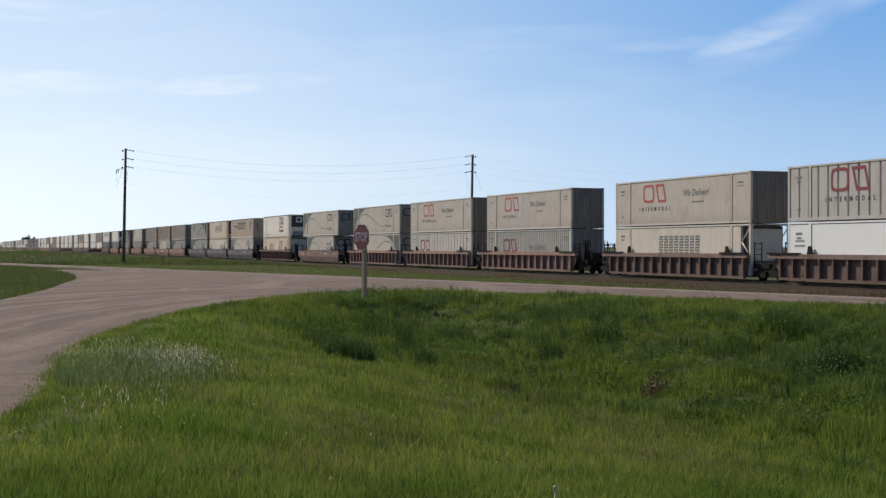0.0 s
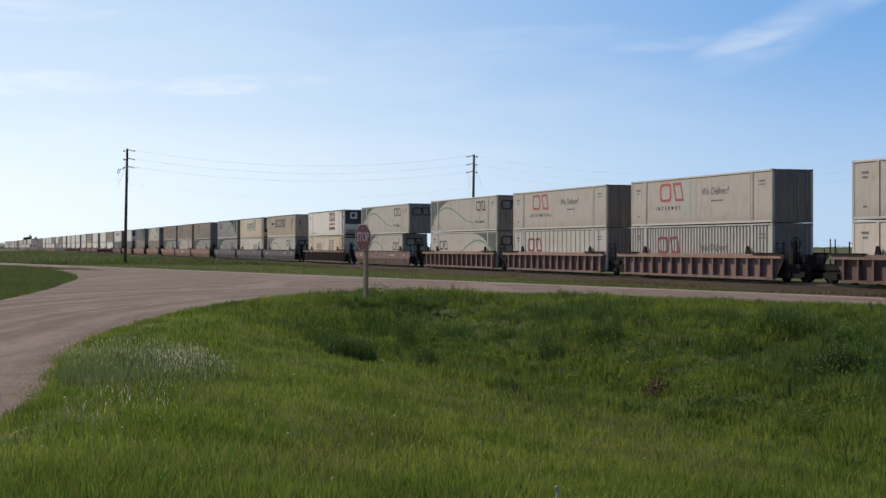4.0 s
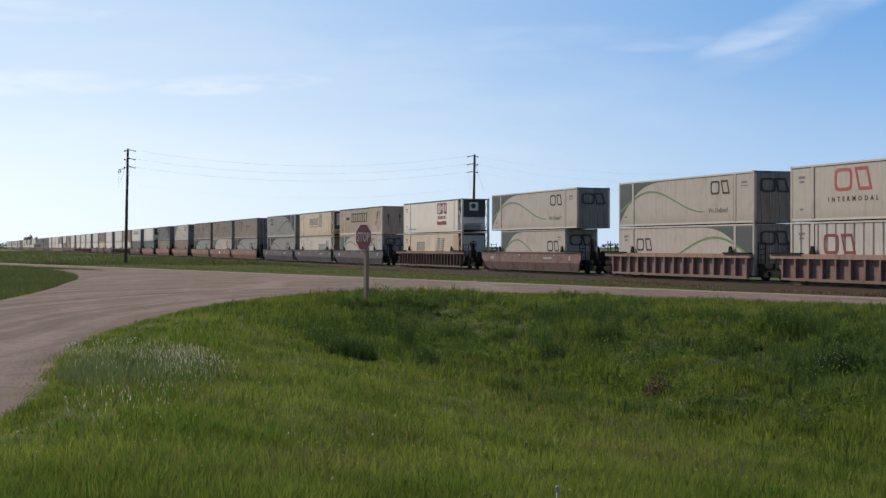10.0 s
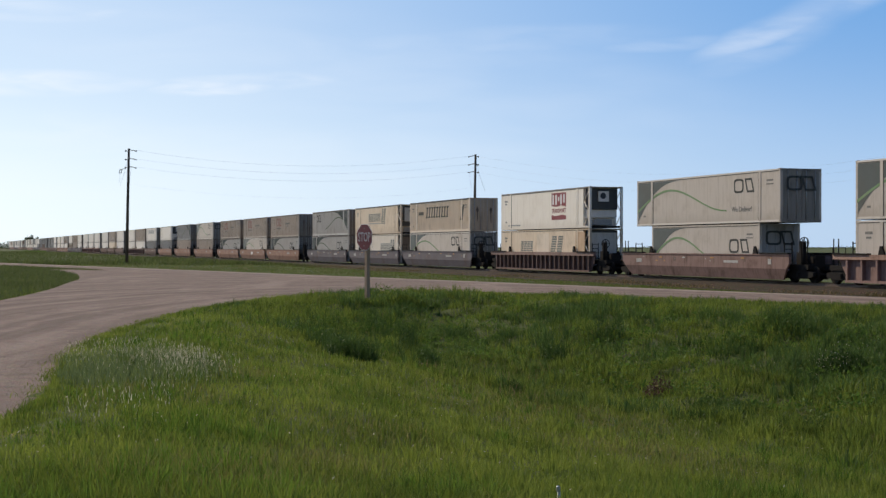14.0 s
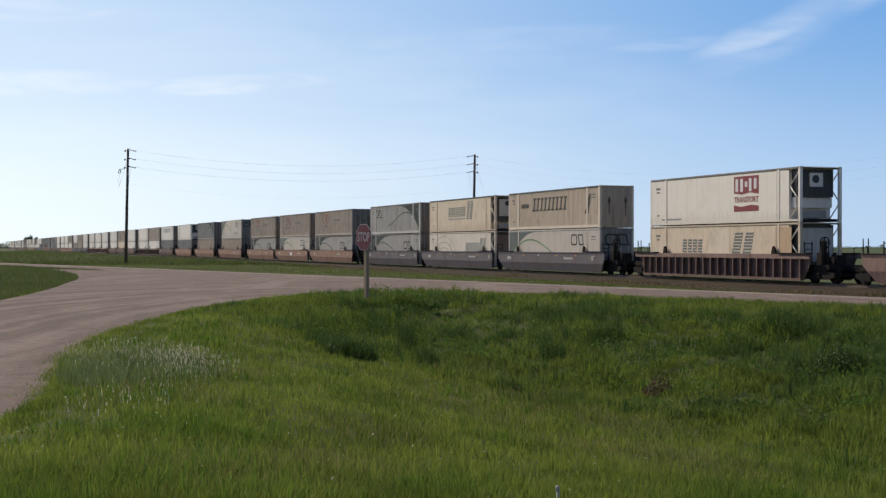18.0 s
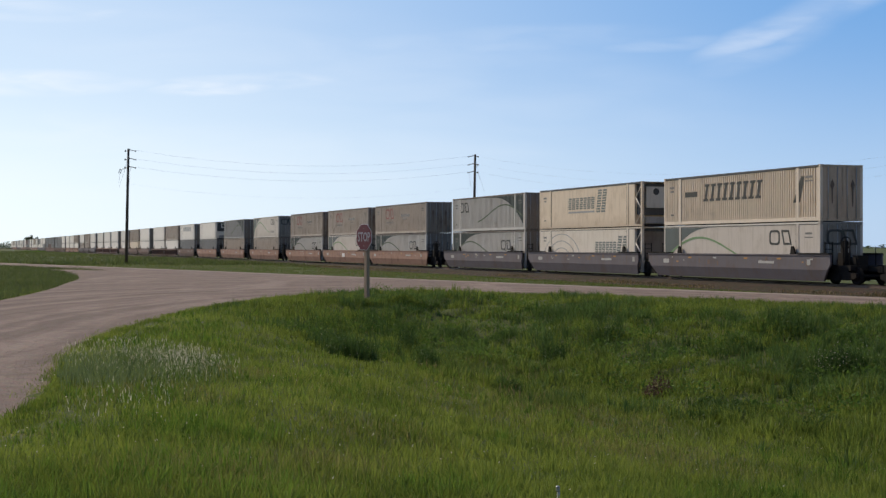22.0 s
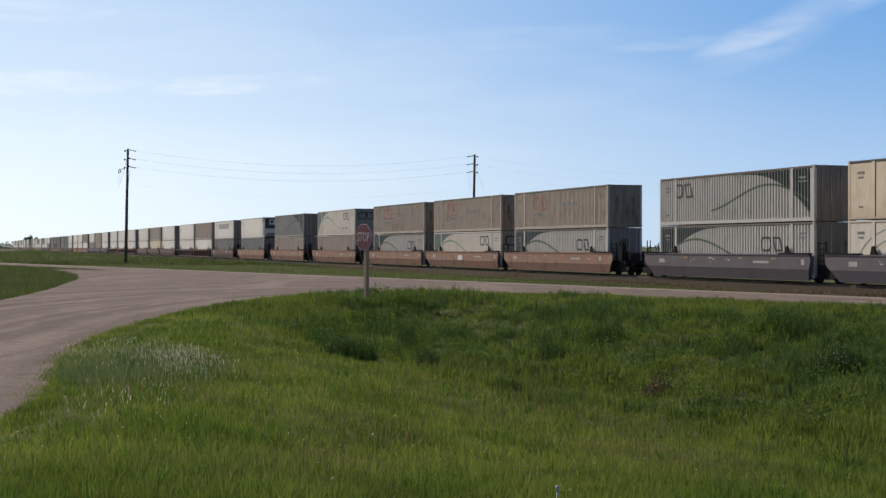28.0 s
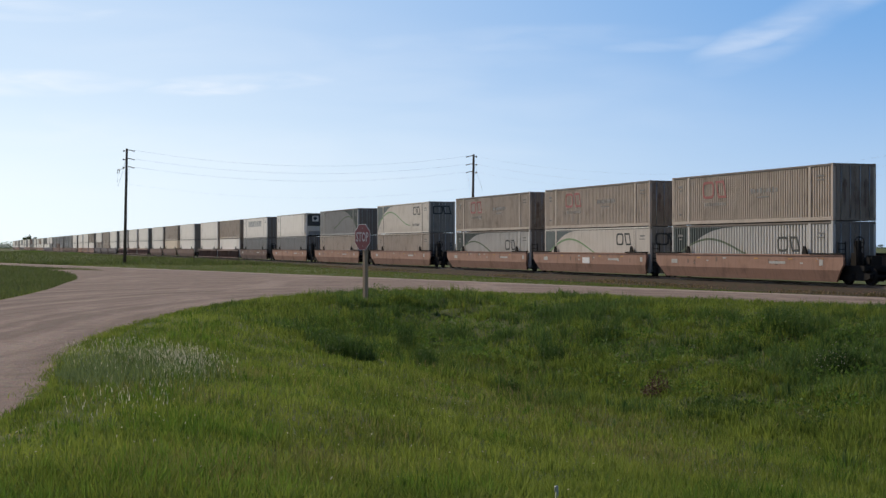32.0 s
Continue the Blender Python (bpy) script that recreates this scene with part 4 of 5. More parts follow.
def end_streaks(box, length):
    """Two runs of rust below the door gear."""
    for y_, h in ((-.62, 1.15), (.62, 1.3)):
        me = shared(("streak", h), lambda: prism_mesh("rust_streak", [(-.02, -h), (.03, -h), (.045, -.4), (.13, -.2), (.06, -.02), (0, .1), (-.06, -.02), (-.12, -.22), (-.05, -.4)], -.004, .004, SOOT))
        put("rust_streak", me, box, pose(length / 2 + .075, y_, 2.05, 0, 0, 90), "dark run of rust")


def load(kind, s, z, detail=2):
    """One container by its kind; s is its back end."""
    if kind == "W2":
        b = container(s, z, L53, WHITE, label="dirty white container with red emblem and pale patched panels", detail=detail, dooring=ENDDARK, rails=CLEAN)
        plain_white(b, L53)
        for x_, w_ in ((-1.2, 1.2), (-.2, .55)):
            decal("patch_panel", shared(("patch", w_), lambda: boxes_mesh("patch_panel", [(-w_ / 2, w_ / 2, -.005, .003, -1.1, 1.1)], PATCH)), b, x_, 1.5, "pale grey patch")
        bars("scrape", b, ((-6.9, 1.9, .3, .9),), CLEAN)
    elif kind == "W":
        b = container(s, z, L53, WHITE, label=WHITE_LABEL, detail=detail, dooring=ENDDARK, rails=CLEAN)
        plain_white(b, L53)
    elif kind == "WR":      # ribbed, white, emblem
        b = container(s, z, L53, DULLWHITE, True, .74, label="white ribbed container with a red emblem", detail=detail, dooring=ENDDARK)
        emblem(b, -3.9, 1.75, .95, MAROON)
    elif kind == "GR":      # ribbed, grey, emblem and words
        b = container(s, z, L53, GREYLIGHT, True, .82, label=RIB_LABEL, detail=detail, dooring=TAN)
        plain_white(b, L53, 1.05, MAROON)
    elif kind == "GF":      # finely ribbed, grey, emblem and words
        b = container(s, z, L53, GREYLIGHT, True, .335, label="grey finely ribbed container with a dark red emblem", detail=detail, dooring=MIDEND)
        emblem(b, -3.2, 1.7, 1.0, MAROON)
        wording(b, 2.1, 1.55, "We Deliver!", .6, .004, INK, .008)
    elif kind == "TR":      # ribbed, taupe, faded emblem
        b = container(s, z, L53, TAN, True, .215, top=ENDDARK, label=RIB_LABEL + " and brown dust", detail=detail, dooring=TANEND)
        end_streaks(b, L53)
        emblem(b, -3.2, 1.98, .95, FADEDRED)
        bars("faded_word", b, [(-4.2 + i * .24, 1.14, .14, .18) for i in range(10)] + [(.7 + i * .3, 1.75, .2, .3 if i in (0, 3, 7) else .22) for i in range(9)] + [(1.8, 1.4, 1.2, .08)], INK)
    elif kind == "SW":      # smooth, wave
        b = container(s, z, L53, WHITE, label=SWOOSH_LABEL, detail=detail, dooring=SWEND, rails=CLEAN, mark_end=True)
        swoosh(b, L53, False)
        emblem(b, 4.5, 2.1, .75, CHARCOAL)
        wording(b, 4.3, .78, "We Deliver!", .42, .004, INK, .006)
    elif kind == "SX":      # smooth, wave, turned the other way
        b = container(s, z, L53, WHITE, label=SWOOSH_LABEL, detail=detail, dooring=SWEND, rails=CLEAN, mark_end=True)
        swoosh(b, L53, True)
        emblem(b, -4.6, 1.75, .75, CHARCOAL)
    elif kind == "S4":      # short
        b = container(s, z, L40, WHITE, label="short " + SWOOSH_LABEL, detail=detail, dooring=GREY, mark_end=True)
        swoosh(b, L40, False)
        emblem(b, 4.0, 1.65, .75, CHARCOAL)
    elif kind == "SR":      # ribbed grey with wave
        b = container(s, z, L53, GREYLIGHT, True, .272, top=ENDDARK, label="grey ribbed container with a dark curved corner", detail=detail, dooring=MIDEND)
        ribbed_swoosh(b, L53, True)
        emblem(b, -5.2, 2.05, .8, CHARCOAL)
    elif kind == "SD":      # ribbed, darker grey with wave
        b = container(s, z, L53, GREY, True, .272, top=ENDDARK, label="dull grey ribbed container with a dark curved corner", detail=detail, dooring=ENDDARK)
        ribbed_swoosh(b, L53, True)
    elif kind == "SL":      # ribbed grey, wave at the back end
        b = container(s, z, L53, GREYLIGHT, True, .272, top=ENDDARK, label="grey ribbed container with a dark curved corner", detail=detail, dooring=MIDEND)
        ribbed_swoosh(b, L53, False)
        emblem(b, 4.2, 1.75, .75, CHARCOAL)
    elif kind == "Q":       # cream, brand word
        b = container(s, z, L53, CREAM, label="cream container with a grey striped brand word", detail=detail, reefer=2, top=BLACK)
        word_blocks(b, -0.9, 1.75, 4.3, .85, 7, STRIPE, .03, 6)
        word_blocks(b, 2.3, 1.85, 1.5, 1.6, 2, STRIPE, .1, 9)
        bars("small_line", b, ((-.9, 1.12, 4.2, .12),), FADED)
    elif kind == "Q2":
        b = container(s, z, L53, CREAM, label="pale cream container with a worn brand word and patches", detail=detail, reefer=3)
        word_blocks(b, -2.9, 1.6, 2.4, 1.0, 4, STRIPE, .03, 6)
        word_blocks(b, 2.6, 1.75, 2.2, 1.4, 2, STRIPE, .14, 8)
        decal("bare_patch", shared("barepatch", lambda: boxes_mesh("bare_patch", [(-1.1, 1.1, -.004, .004, -1.0, 1.0)], TAN2)), b, .1, 1.6, "paler patched panel")
        decal("stained_panel", shared("stainpanel", lambda: boxes_mesh("stained_panel", [(-.75, .75, -.004, .004, -1.15, 1.15)], OCHRE)), b, 6.55, 1.5, "ochre-stained panel")
    elif kind == "Q1":
        b = container(s, z, L53, PALECREAM, label="pale cream cooled container with a large striped brand word", detail=detail, reefer=3, rails=CLEAN)
        word_blocks(b, .2, 1.75, 5.0, 1.15, 8, STRIPE, .03, 7)
    elif kind == "QX":      # lower, white with brand word
        b = container(s, z, L53, PALECREAM, label="off-white container with a grey brand word low on its side", detail=detail, reefer=4)
        word_blocks(b, 2.9, 1.6, 3.2, .8, 6, STRIPE, .03, 5)
        word_blocks(b, 5.3, 1.75, 1.5, 1.25, 2, STRIPE, .14, 7)
        for r_ in (1.2, 1.7, 2.2):
            decal("thin_arc", shared(("arc", r_), lambda: strip_mesh("thin_arc", [(r_ * math.cos(radians(a)) * 1.5, r_ * math.sin(radians(a))) for a in range(20, 161, 10)], [((r_ - .05) * math.cos(radians(a)) * 1.5, (r_ - .05) * math.sin(radians(a))) for a in range(20, 161, 10)], -.005, .004, FADED)), b, -4.2, .35)
    elif kind == "HR":
        b = container(s, z, L53, BRIGHT, label="clean white cooled container with a maroon square mark", detail=detail, reefer=True, top=SWEND)
        mark = decal("square_mark", shared("hr", lambda: strip_mesh("square_mark", [(-1.25, .5), (-.4, .5), (.4, .5), (1.25, .5)], [(-1.25, -.44), (-.4, -.52), (.4, -.42), (1.25, -.52)], -.006, .004, MAROON)), b, 2.95, 2.12, "maroon block with a wavy foot")
        for dx, h, dz in ((-.95, .72, 0), (-.45, .72, 0), (0, .3, .05), (.42, .72, 0), (.92, .6, .06)):
            put("light_bar", shared(("hrw", h), lambda: boxes_mesh("light_bar", [(-.13, .13, -.006, .004, -h / 2, h / 2)], SIGNWHITE)), mark, pose(dx, -.006, dz))
        wording(b, 2.95, 1.3, "TRANSPORT", .44, .004, MAROON, .008)
        decal("underline", shared("hru", lambda: strip_mesh("underline", [(-1.25, .2), (-.5, .1), (.5, .2), (1.25, .12)], [(-1.25, -.16), (-.5, -.16), (.5, -.16), (1.25, -.16)], -.006, .004, MAROON)), b, 2.95, .82)
        bars("small_line", b, ((-5.4, .35, 2.4, .1),), FADED)
    elif kind == "Y":
        b = container(s, z, L53, TAN2, True, .21, top=BLACK, label="beige ribbed container with a large dark brand word", detail=detail, dooring=YEND)
        end_streaks(b, L53)
        word_blocks(b, -.3, 1.85, 6.2, 1.0, 9, CHARCOAL, .1, serif=True)
        bars("small_line", b, ((-4.8, 1.8, 1.4, .3),), CHARCOAL)
        decal("slanted_mark", shared("ymark", lambda: prism_mesh("slanted_mark", [(-.5, -.6), (.1, -.6), (.5, .75), (.2, .75)], -.006, .004, CHARCOAL)), b, 6.2, 1.6)
    elif kind == "P":       # plain clean white
        b = container(s, z, L53, CLEAN, label="clean plain white smooth container", detail=detail, dooring=ENDDARK) if s > 432 else container(s, z, L53, SNOW, label="bright white smooth-sided container, nearly new", detail=detail)
        bars("small_print", b, ((-7.0, 1.9, .8, .1), (-7.0, 1.65, .9, .1), (-7.0, 1.1, .4, .3)), FADED)
    elif kind == "PR":      # plain white cooled
        b = container(s, z, L53, CLEAN, label="white cooled container with a black cooling unit", detail=detail, reefer=True)
    elif kind == "G":
        b = container(s, z, L53, GREY, True, .29, label="plain grey ribbed steel container", detail=detail, dooring=ENDDARK)
    elif kind == "T":
        b = container(s, z, L53, TAN, True, .29, label="brown-grey dusty ribbed container", detail=detail, dooring=ENDDARK)
    elif kind == "WB":      # white with a band of words
        b = container(s, z, L53, CLEAN, label="white container with a long grey line of lettering", detail=detail, dooring=ENDDARK)
        word_blocks(b, 0, 2.0, 9.0, .8, 11, FADED, 0)
    elif kind == "B":
        b = container(s, z, L53, BROWN, True, .29, label="plain brown ribbed steel container", detail=detail)
    else:
        b = container(s, z, L53, CREAM, label="plain cream smooth-sided container", detail=detail)
    return b


DULLWHITE = painted("dull_white_ribbed_paint", (0.58, 0.53, 0.47), grime=0.4, dirt=(0.3, 0.26, 0.2))
PALECREAM = painted("pale_cream_paint", (0.70, 0.62, 0.52), grime=0.4, dirt=(0.4, 0.31, 0.21), seams=1.22)
BRIGHT = painted("washed_white_paint", (0.87, 0.80, 0.70), grime=0.22, dirt=(0.5, 0.43, 0.34), seams=1.22)
OCHRE = painted("ochre_stained_paint", (0.53, 0.36, 0.22), grime=0.8, dirt=(0.36, 0.22, 0.13))
MIDEND = painted("dark_grey_end", (0.16, 0.138, 0.118), grime=0.7, dirt=(0.10, 0.075, 0.055), scale=1.3)
YEND = painted("beige_end_paint", (0.47, 0.35, 0.245), grime=0.55, dirt=(0.17, 0.115, 0.075))
SOOT = painted("dark_rust_streak", (0.10, 0.062, 0.042), grime=0.6, dirt=(0.2, 0.14, 0.1))
PATCH = painted("pale_patch", (0.50, 0.475, 0.43), grime=0.3)
TANEND = painted("dark_brown_end", (0.22, 0.175, 0.135), grime=0.8, dirt=(0.07, 0.035, 0.02), scale=1.3)
STRIPE = painted("dark_green_grey_stripes", (0.13, 0.15, 0.14), grime=0.3, dirt=(0.3, 0.27, 0.2))
GREYLIGHT = painted("light_grey_container_paint", (0.53, 0.50, 0.46), grime=0.4, dirt=(0.24, 0.21, 0.17))
TAN2 = painted("beige_container_paint", (0.72, 0.605, 0.475), grime=0.35, dirt=(0.27, 0.22, 0.16))
BROWN = painted("brown_container_paint", (0.22, 0.14, 0.105), grime=0.4)

RIBBED = "weathered red-brown well car with ribbed side sills"
SMOOTH = "well car with smooth steel side sills"
# back end of the load along the track, upper load, lower load, car paint, ribs, (couples in front, couples behind)
UNITS = [
    (56.5, "GR", "P", RUST, 15, 0, 0), (76.2, "GR", "P", RUST, 15, 0, 0), (95.9, "W", "Q1", RUST, 15, 0, 1), (118.95, "W2", "GF", PINK, 15, 1, 0), (138.7, "W", "WR", PINK, 15, 0, 0),
    (158.3, "SW", "SX", PINK, 15, 0, 1), (180.9, "SW", "S4", PINK, 0, 1, 1), (204.05, "HR", "Q2", RUST, 15, 1, 1), (227.35, "Y", "SW", BLUEGREY, 0, 1, 0),
    (246.4, "Q", "QX", BLUEGREY, 0, 0, 0), (265.35, "SR", "SL", BLUEGREY, 0, 0, 1), (288.7, "TR", "SL", ORANGE, 0, 1, 0), (307.7, "TR", "SW", ORANGE, 0, 0, 0),
    (326.7, "TR", "SL", ORANGE, 0, 0, 1), (350.0, "SW", "T", ORANGE, 0, 1, 0), (373.3, "SD", "T", ORANGE, 0, 1, 0), (396.3, "PR", "G", ORANGE, 0, 1, 1),
    (418.8, "WB", "G", RUST, 0, 1, 1), (438.1, "T", "P", RUST, 15, 0, 0), (456.5, "P", "P", RUST, 15, 0, 1)]
FAR = "P,P T,E P,P P,P P,P P,P P,P T,T P,T T,P P,P P,P P,P G,G G,G G,G G,B G,G P,G P,P G,P P,P T,P P,P P,P G,G B,G P,P G,G P,P P,P G,P P,P G,G P,P T,P P,P P,P".split()
s = 456.5
for i, pair in enumerate(FAR):
    joint = i % 3 == 0
    s += 23.0 if joint else 19.5
    up, low = pair.split(",")
    UNITS.append((s, up, low, (ORANGE, RUST, PINK, BLUEGREY)[(i // 3 + 1) % 4], (0, 15)[(i // 3) % 2], int(joint), int(i % 3 == 2)))
for s, up, low, paint, ribs, front, rear in UNITS:
    near = s < 420
    fine = 2 if near else (1 if s < 620 else 0)
    well_car(s, L53, paint, ribs if up != "HR" else 22, bool(front), bool(rear), (RIBBED if ribs else SMOOTH) + (", faded orange" if paint is ORANGE else ", dark grey" if paint is BLUEGREY else ""), fine, up == "HR", s == 307.7)
    load(low, s - (1.98 if low == "S4" else 0), Z_LOW, fine)
    load(up, s, Z_UP, fine)

# ---- poles, wires, sign ----


def utility_pole(x, y, height, lean, base, side):
    """side: +1 with the long arms to the east, -1 to the west."""
    pole = new("utility_pole")
    tagged(pole, "dark weathered wooden utility pole with three short arms", "utility pole", "utility poles")
    put("shaft", tube_mesh("shaft", [(0, 0, -.6), (lean * .5, 0, height * .5), (lean, 0, height)], [.19, .165, .13], WOOD, 12), pole)
    arms, stubs = [], []
    for z in (height - .2, height - 1.18, height - 2.12):
        cx = lean * z / height
        put("crossarm", tube_mesh("crossarm", [(0, 0, .06), (side * .5, 0, 0), (side * .9, 0, -.14)], [.05, .045, .04], WOOD, 8), pole, pose(cx, 0, z))
        put("insulator", lathe_mesh("insulator", [(.02, -.02), (.06, 0), (.04, .05), (.06, .08), (.04, .12), (.02, .15)], CERAMIC, 10), pole, pose(cx + side * .86, 0, z - .14))
        put("stub_arm", tube_mesh("stub_arm", [(0, 0, -.06), (-side * .3, 0, -.08)], [.03, .03], GALV, 6), pole, pose(cx, 0, z))
        put("stub_insulator", lathe_mesh("stub_insulator", [(.04, -.1), (.1, -.07), (.1, .05), (.04, .09)], WOOD, 10), pole, pose(cx - side * .34, 0, z - .07))
        arms.append(Vector((x + cx + side * .86, y, base + z)))
        stubs.append(Vector((x + cx - side * .34, y, base + z - .05)))
    if side > 0:
        put("cutout_bracket", tube_mesh("cutout_bracket", [(-.3, 0, 0), (-.95, 0, -.1)], [.03, .03], GALV, 6), pole, pose(lean * .84, 0, height - 2.3))
        for dx in (-.75, -.95): put("cutout_fuse", tube_mesh("cutout_fuse", [(dx, 0, -.05), (dx - .12, 0, -.55)], [.05, .04], CERAMIC, 8), pole, pose(lean * .84, 0, height - 2.3))
        put("drop_wire", tube_mesh("drop_wire", [(-.95, 0, -.5), (-1.0, 0, -1.2), (-1.1, .02, -1.6)], [.012] * 3, WIRE, 5), pole, pose(lean * .84, 0, height - 2.3))
    put("drop_wire", tube_mesh("drop_wire", [(side * .5, .1, height - 2.1), (side * .42, .1, height - 3.0), (side * .3, .08, height - 4.1)], [.012] * 3, WIRE, 5), pole)
    put("guy_wire", tube_mesh("guy_wire", [(lean, 0, height - .5), (lean - side * .5, .2, height - 2.6), (lean - side * 1.15, .3, height - 4.4)], [.012] * 3, WIRE, 5), pole)
    pole.matrix_basis = pose(x, y, base)
    return arms, stubs


PA, _a = utility_pole(-36.46, 156.0, 13.3, .27, 0.0, 1)
PB, PBS = utility_pole(3.55, 166.0, 13.3, .22, 0.0, -1)
PC, _c = utility_pole(54.9, 134.0, 13.3, .1, 0.0, -1)


def wire(a, b, sag, r=.0065):
    pts = [(a + (b - a) * (i / 16) - Vector((0, 0, sag * 4 * (i / 16) * (1 - i / 16)))) for i in range(17)]
    tagged(new("overhead_wire", tube_mesh("overhead_wire", pts, [r] * 17, WIRE, 5)), "thin sagging overhead power line wire", "wire", "overhead wires")


for k in range(3):
    wire(PA[k], PB[k], (1.5, 1.42, 1.38)[k])
    wire(PBS[k], PC[k], 3.0, .004)
wire(Vector((-36.4, 156, 9.3)), Vector((3.7, 166, 9.3)), 1.5, .0035)


def stop_sign(x, y, base):
    sign = new("stop_sign")
    tagged(sign, "faded red octagonal stop sign on a wooden post", "stop sign")
    zc = EYE_Z + .33
    put("post", boxes_mesh("post", [(-.07, .07, -.065, .065, -.6, zc - base + .38)], POSTWOOD), sign, pose(0, 0, 0, 0, 0, SIGN_TURN))
    r = .45 / math.cos(radians(22.5))
    def oct_mesh(name, rr, y0, y1, mat):
        return prism_mesh(name, [(rr * math.cos(radians(22.5 + 45 * i)), rr * math.sin(radians(22.5 + 45 * i))) for i in range(8)], y0, y1, mat)
    plate = put("plate", oct_mesh("plate", r, -.004, .004, SIGNWHITE), sign, pose(0, 0, zc - base, 0, 0, SIGN_TURN) @ pose(0, -.12, 0), "white-edged octagonal plate")
    put("red_face", oct_mesh("red_face", r * .965, -.008, -.002, SIGNRED), plate, None, "faded red face")
    for me in letter_meshes("STOP", .38, .002, SIGNINK, .006): put("letter", me, plate, pose(0, -.012, -.01, 0, 0, 0) @ Matrix.Diagonal((.80, 1, 1.2, 1)), "dulled white letter")
    for dz in (-.3, .3): put("bolt", lathe_mesh("bolt", [(.015, -.02), (.015, -.01)], GALV, 8, "y"), plate, pose(0, 0, dz))
    sign.matrix_basis = pose(x, y, base)


SIGN_TURN = -51
stop_sign(-2.67, 47.0, .12)

stake = new("marker_stake")
tagged(stake, "short grey metal marker stake in the grass", "stake")
put("rod", tube_mesh("rod", [(0, 0, -.3), (.004, 0, .18)], [.013, .013], GALV, 8), stake)
put("cap", lathe_mesh("cap", [(.011, .16), (.017, .165), (.017, .203), (.011, .21)], GALV, 10), stake)
stake.matrix_basis = pose(.935, 11.2, -.127)

# ---- grass ----
rng = np.random.default_rng(7)


def field_mesh(name, co, loops, starts, mat):
    me = bpy.data.meshes.new(name)
    me.vertices.add(len(co))
    me.vertices.foreach_set("co", co.astype(np.float32).ravel())
    me.loops.add(len(loops))
    me.loops.foreach_set("vertex_index", loops.astype(np.int32))
    me.polygons.add(len(starts))
    me.polygons.foreach_set("loop_start", starts.astype(np.int32))
    me.materials.append(mat)
    me.update(calc_edges=True)
    return me


def blades(name, x, y, h, w, lean, mat, label, category="grass", lift=0.0, turn=None):
    """A field of grass blades, each two segments long."""
    n = len(x)
    z = land(x, y) - .03 + lift
    a, b = rng.uniform(0, 2 * np.pi, n), rng.uniform(0, 2 * np.pi, n)
    if turn is not None: b = turn
    lx, ly = np.cos(b) * lean * h, np.sin(b) * lean * h
    wx, wy = np.cos(a) * w, np.sin(a) * w
    co = np.empty((n, 5, 3))
    for k, (t, sgn, up) in enumerate(((0, 1, 0), (0, -1, 0), (.3, .8, .58), (.3, -.8, .58), (1, 0, 1))):
        co[:, k, 0], co[:, k, 1], co[:, k, 2] = x + lx * t + wx * sgn, y + ly * t + wy * sgn, z + h * up * (1 - .25 * lean * up)
    loops = (np.arange(n)[:, None] * 5 + np.array([0, 1, 3, 2, 2, 3, 4])).ravel()
    starts = (np.arange(n)[:, None] * 7 + np.array([0, 4])).ravel()
    return tagged(new(name, field_mesh(name, co.reshape(-1, 3), loops, starts, mat)), label, category, kind="stuff")


def leaf_field(name, x, y, z, size, mat, label, category, kind="stuff"):
    """Loose leaves: small folded quads turned every way."""
    n = len(x)
    u = rng.normal(size=(n, 3))
    u /= np.linalg.norm(u, axis=1)[:, None]
    v = np.cross(u, rng.normal(size=(n, 3)))
    v /= np.linalg.norm(v, axis=1)[:, None] + 1e-9
    c = np.stack([x, y, z], 1)
    s = size[:, None]
    co = np.stack([c - u * s, c + v * s * .42, c + u * s, c - v * s * .42], 1)
    loops = np.arange(n * 4)
    return tagged(new(name, field_mesh(name, co.reshape(-1, 3), loops, np.arange(0, n * 4, 4), mat)), label, category, kind=kind)


def lawn(n, y0, y1, reach, power=1.0):
    """Random places in the wedge of meadow before the camera; none on the road."""
    y = y0 + (y1 - y0) * rng.random(n) ** power
    x = (rng.random(n) * 2 - 1) * (reach * y + 1.0)
    jx, jy = rng.normal(0, .16, n), rng.normal(0, .16, n)
    keep = ~in_poly(x + jx, y + jy, ROAD_POLY)
    return x[keep], y[keep]


def lumpy(x, y, k=1.0, seed=0.0):
    """Slow uneven variation, about 0 to 1."""
    a = np.sin(x * .8 * k + 1.7 * np.sin(y * .31 * k + seed)) * np.sin(y * .5 * k + x * .23 * k + seed)
    b = np.sin(x * 2.1 * k + 2 * np.sin(y * .9 * k) + seed * 2) * np.sin(y * 1.3 * k - x * .7 * k)
    return np.clip(.5 + .33 * a + .22 * b, 0, 1)


def road_q(x, y):
    return x * ROAD_N[0] + y * ROAD_N[1]


def edge_fade(x, y):
    return .65 + .35 * step(0, 1.6, line_distance(x, y, NEAR_LINE))


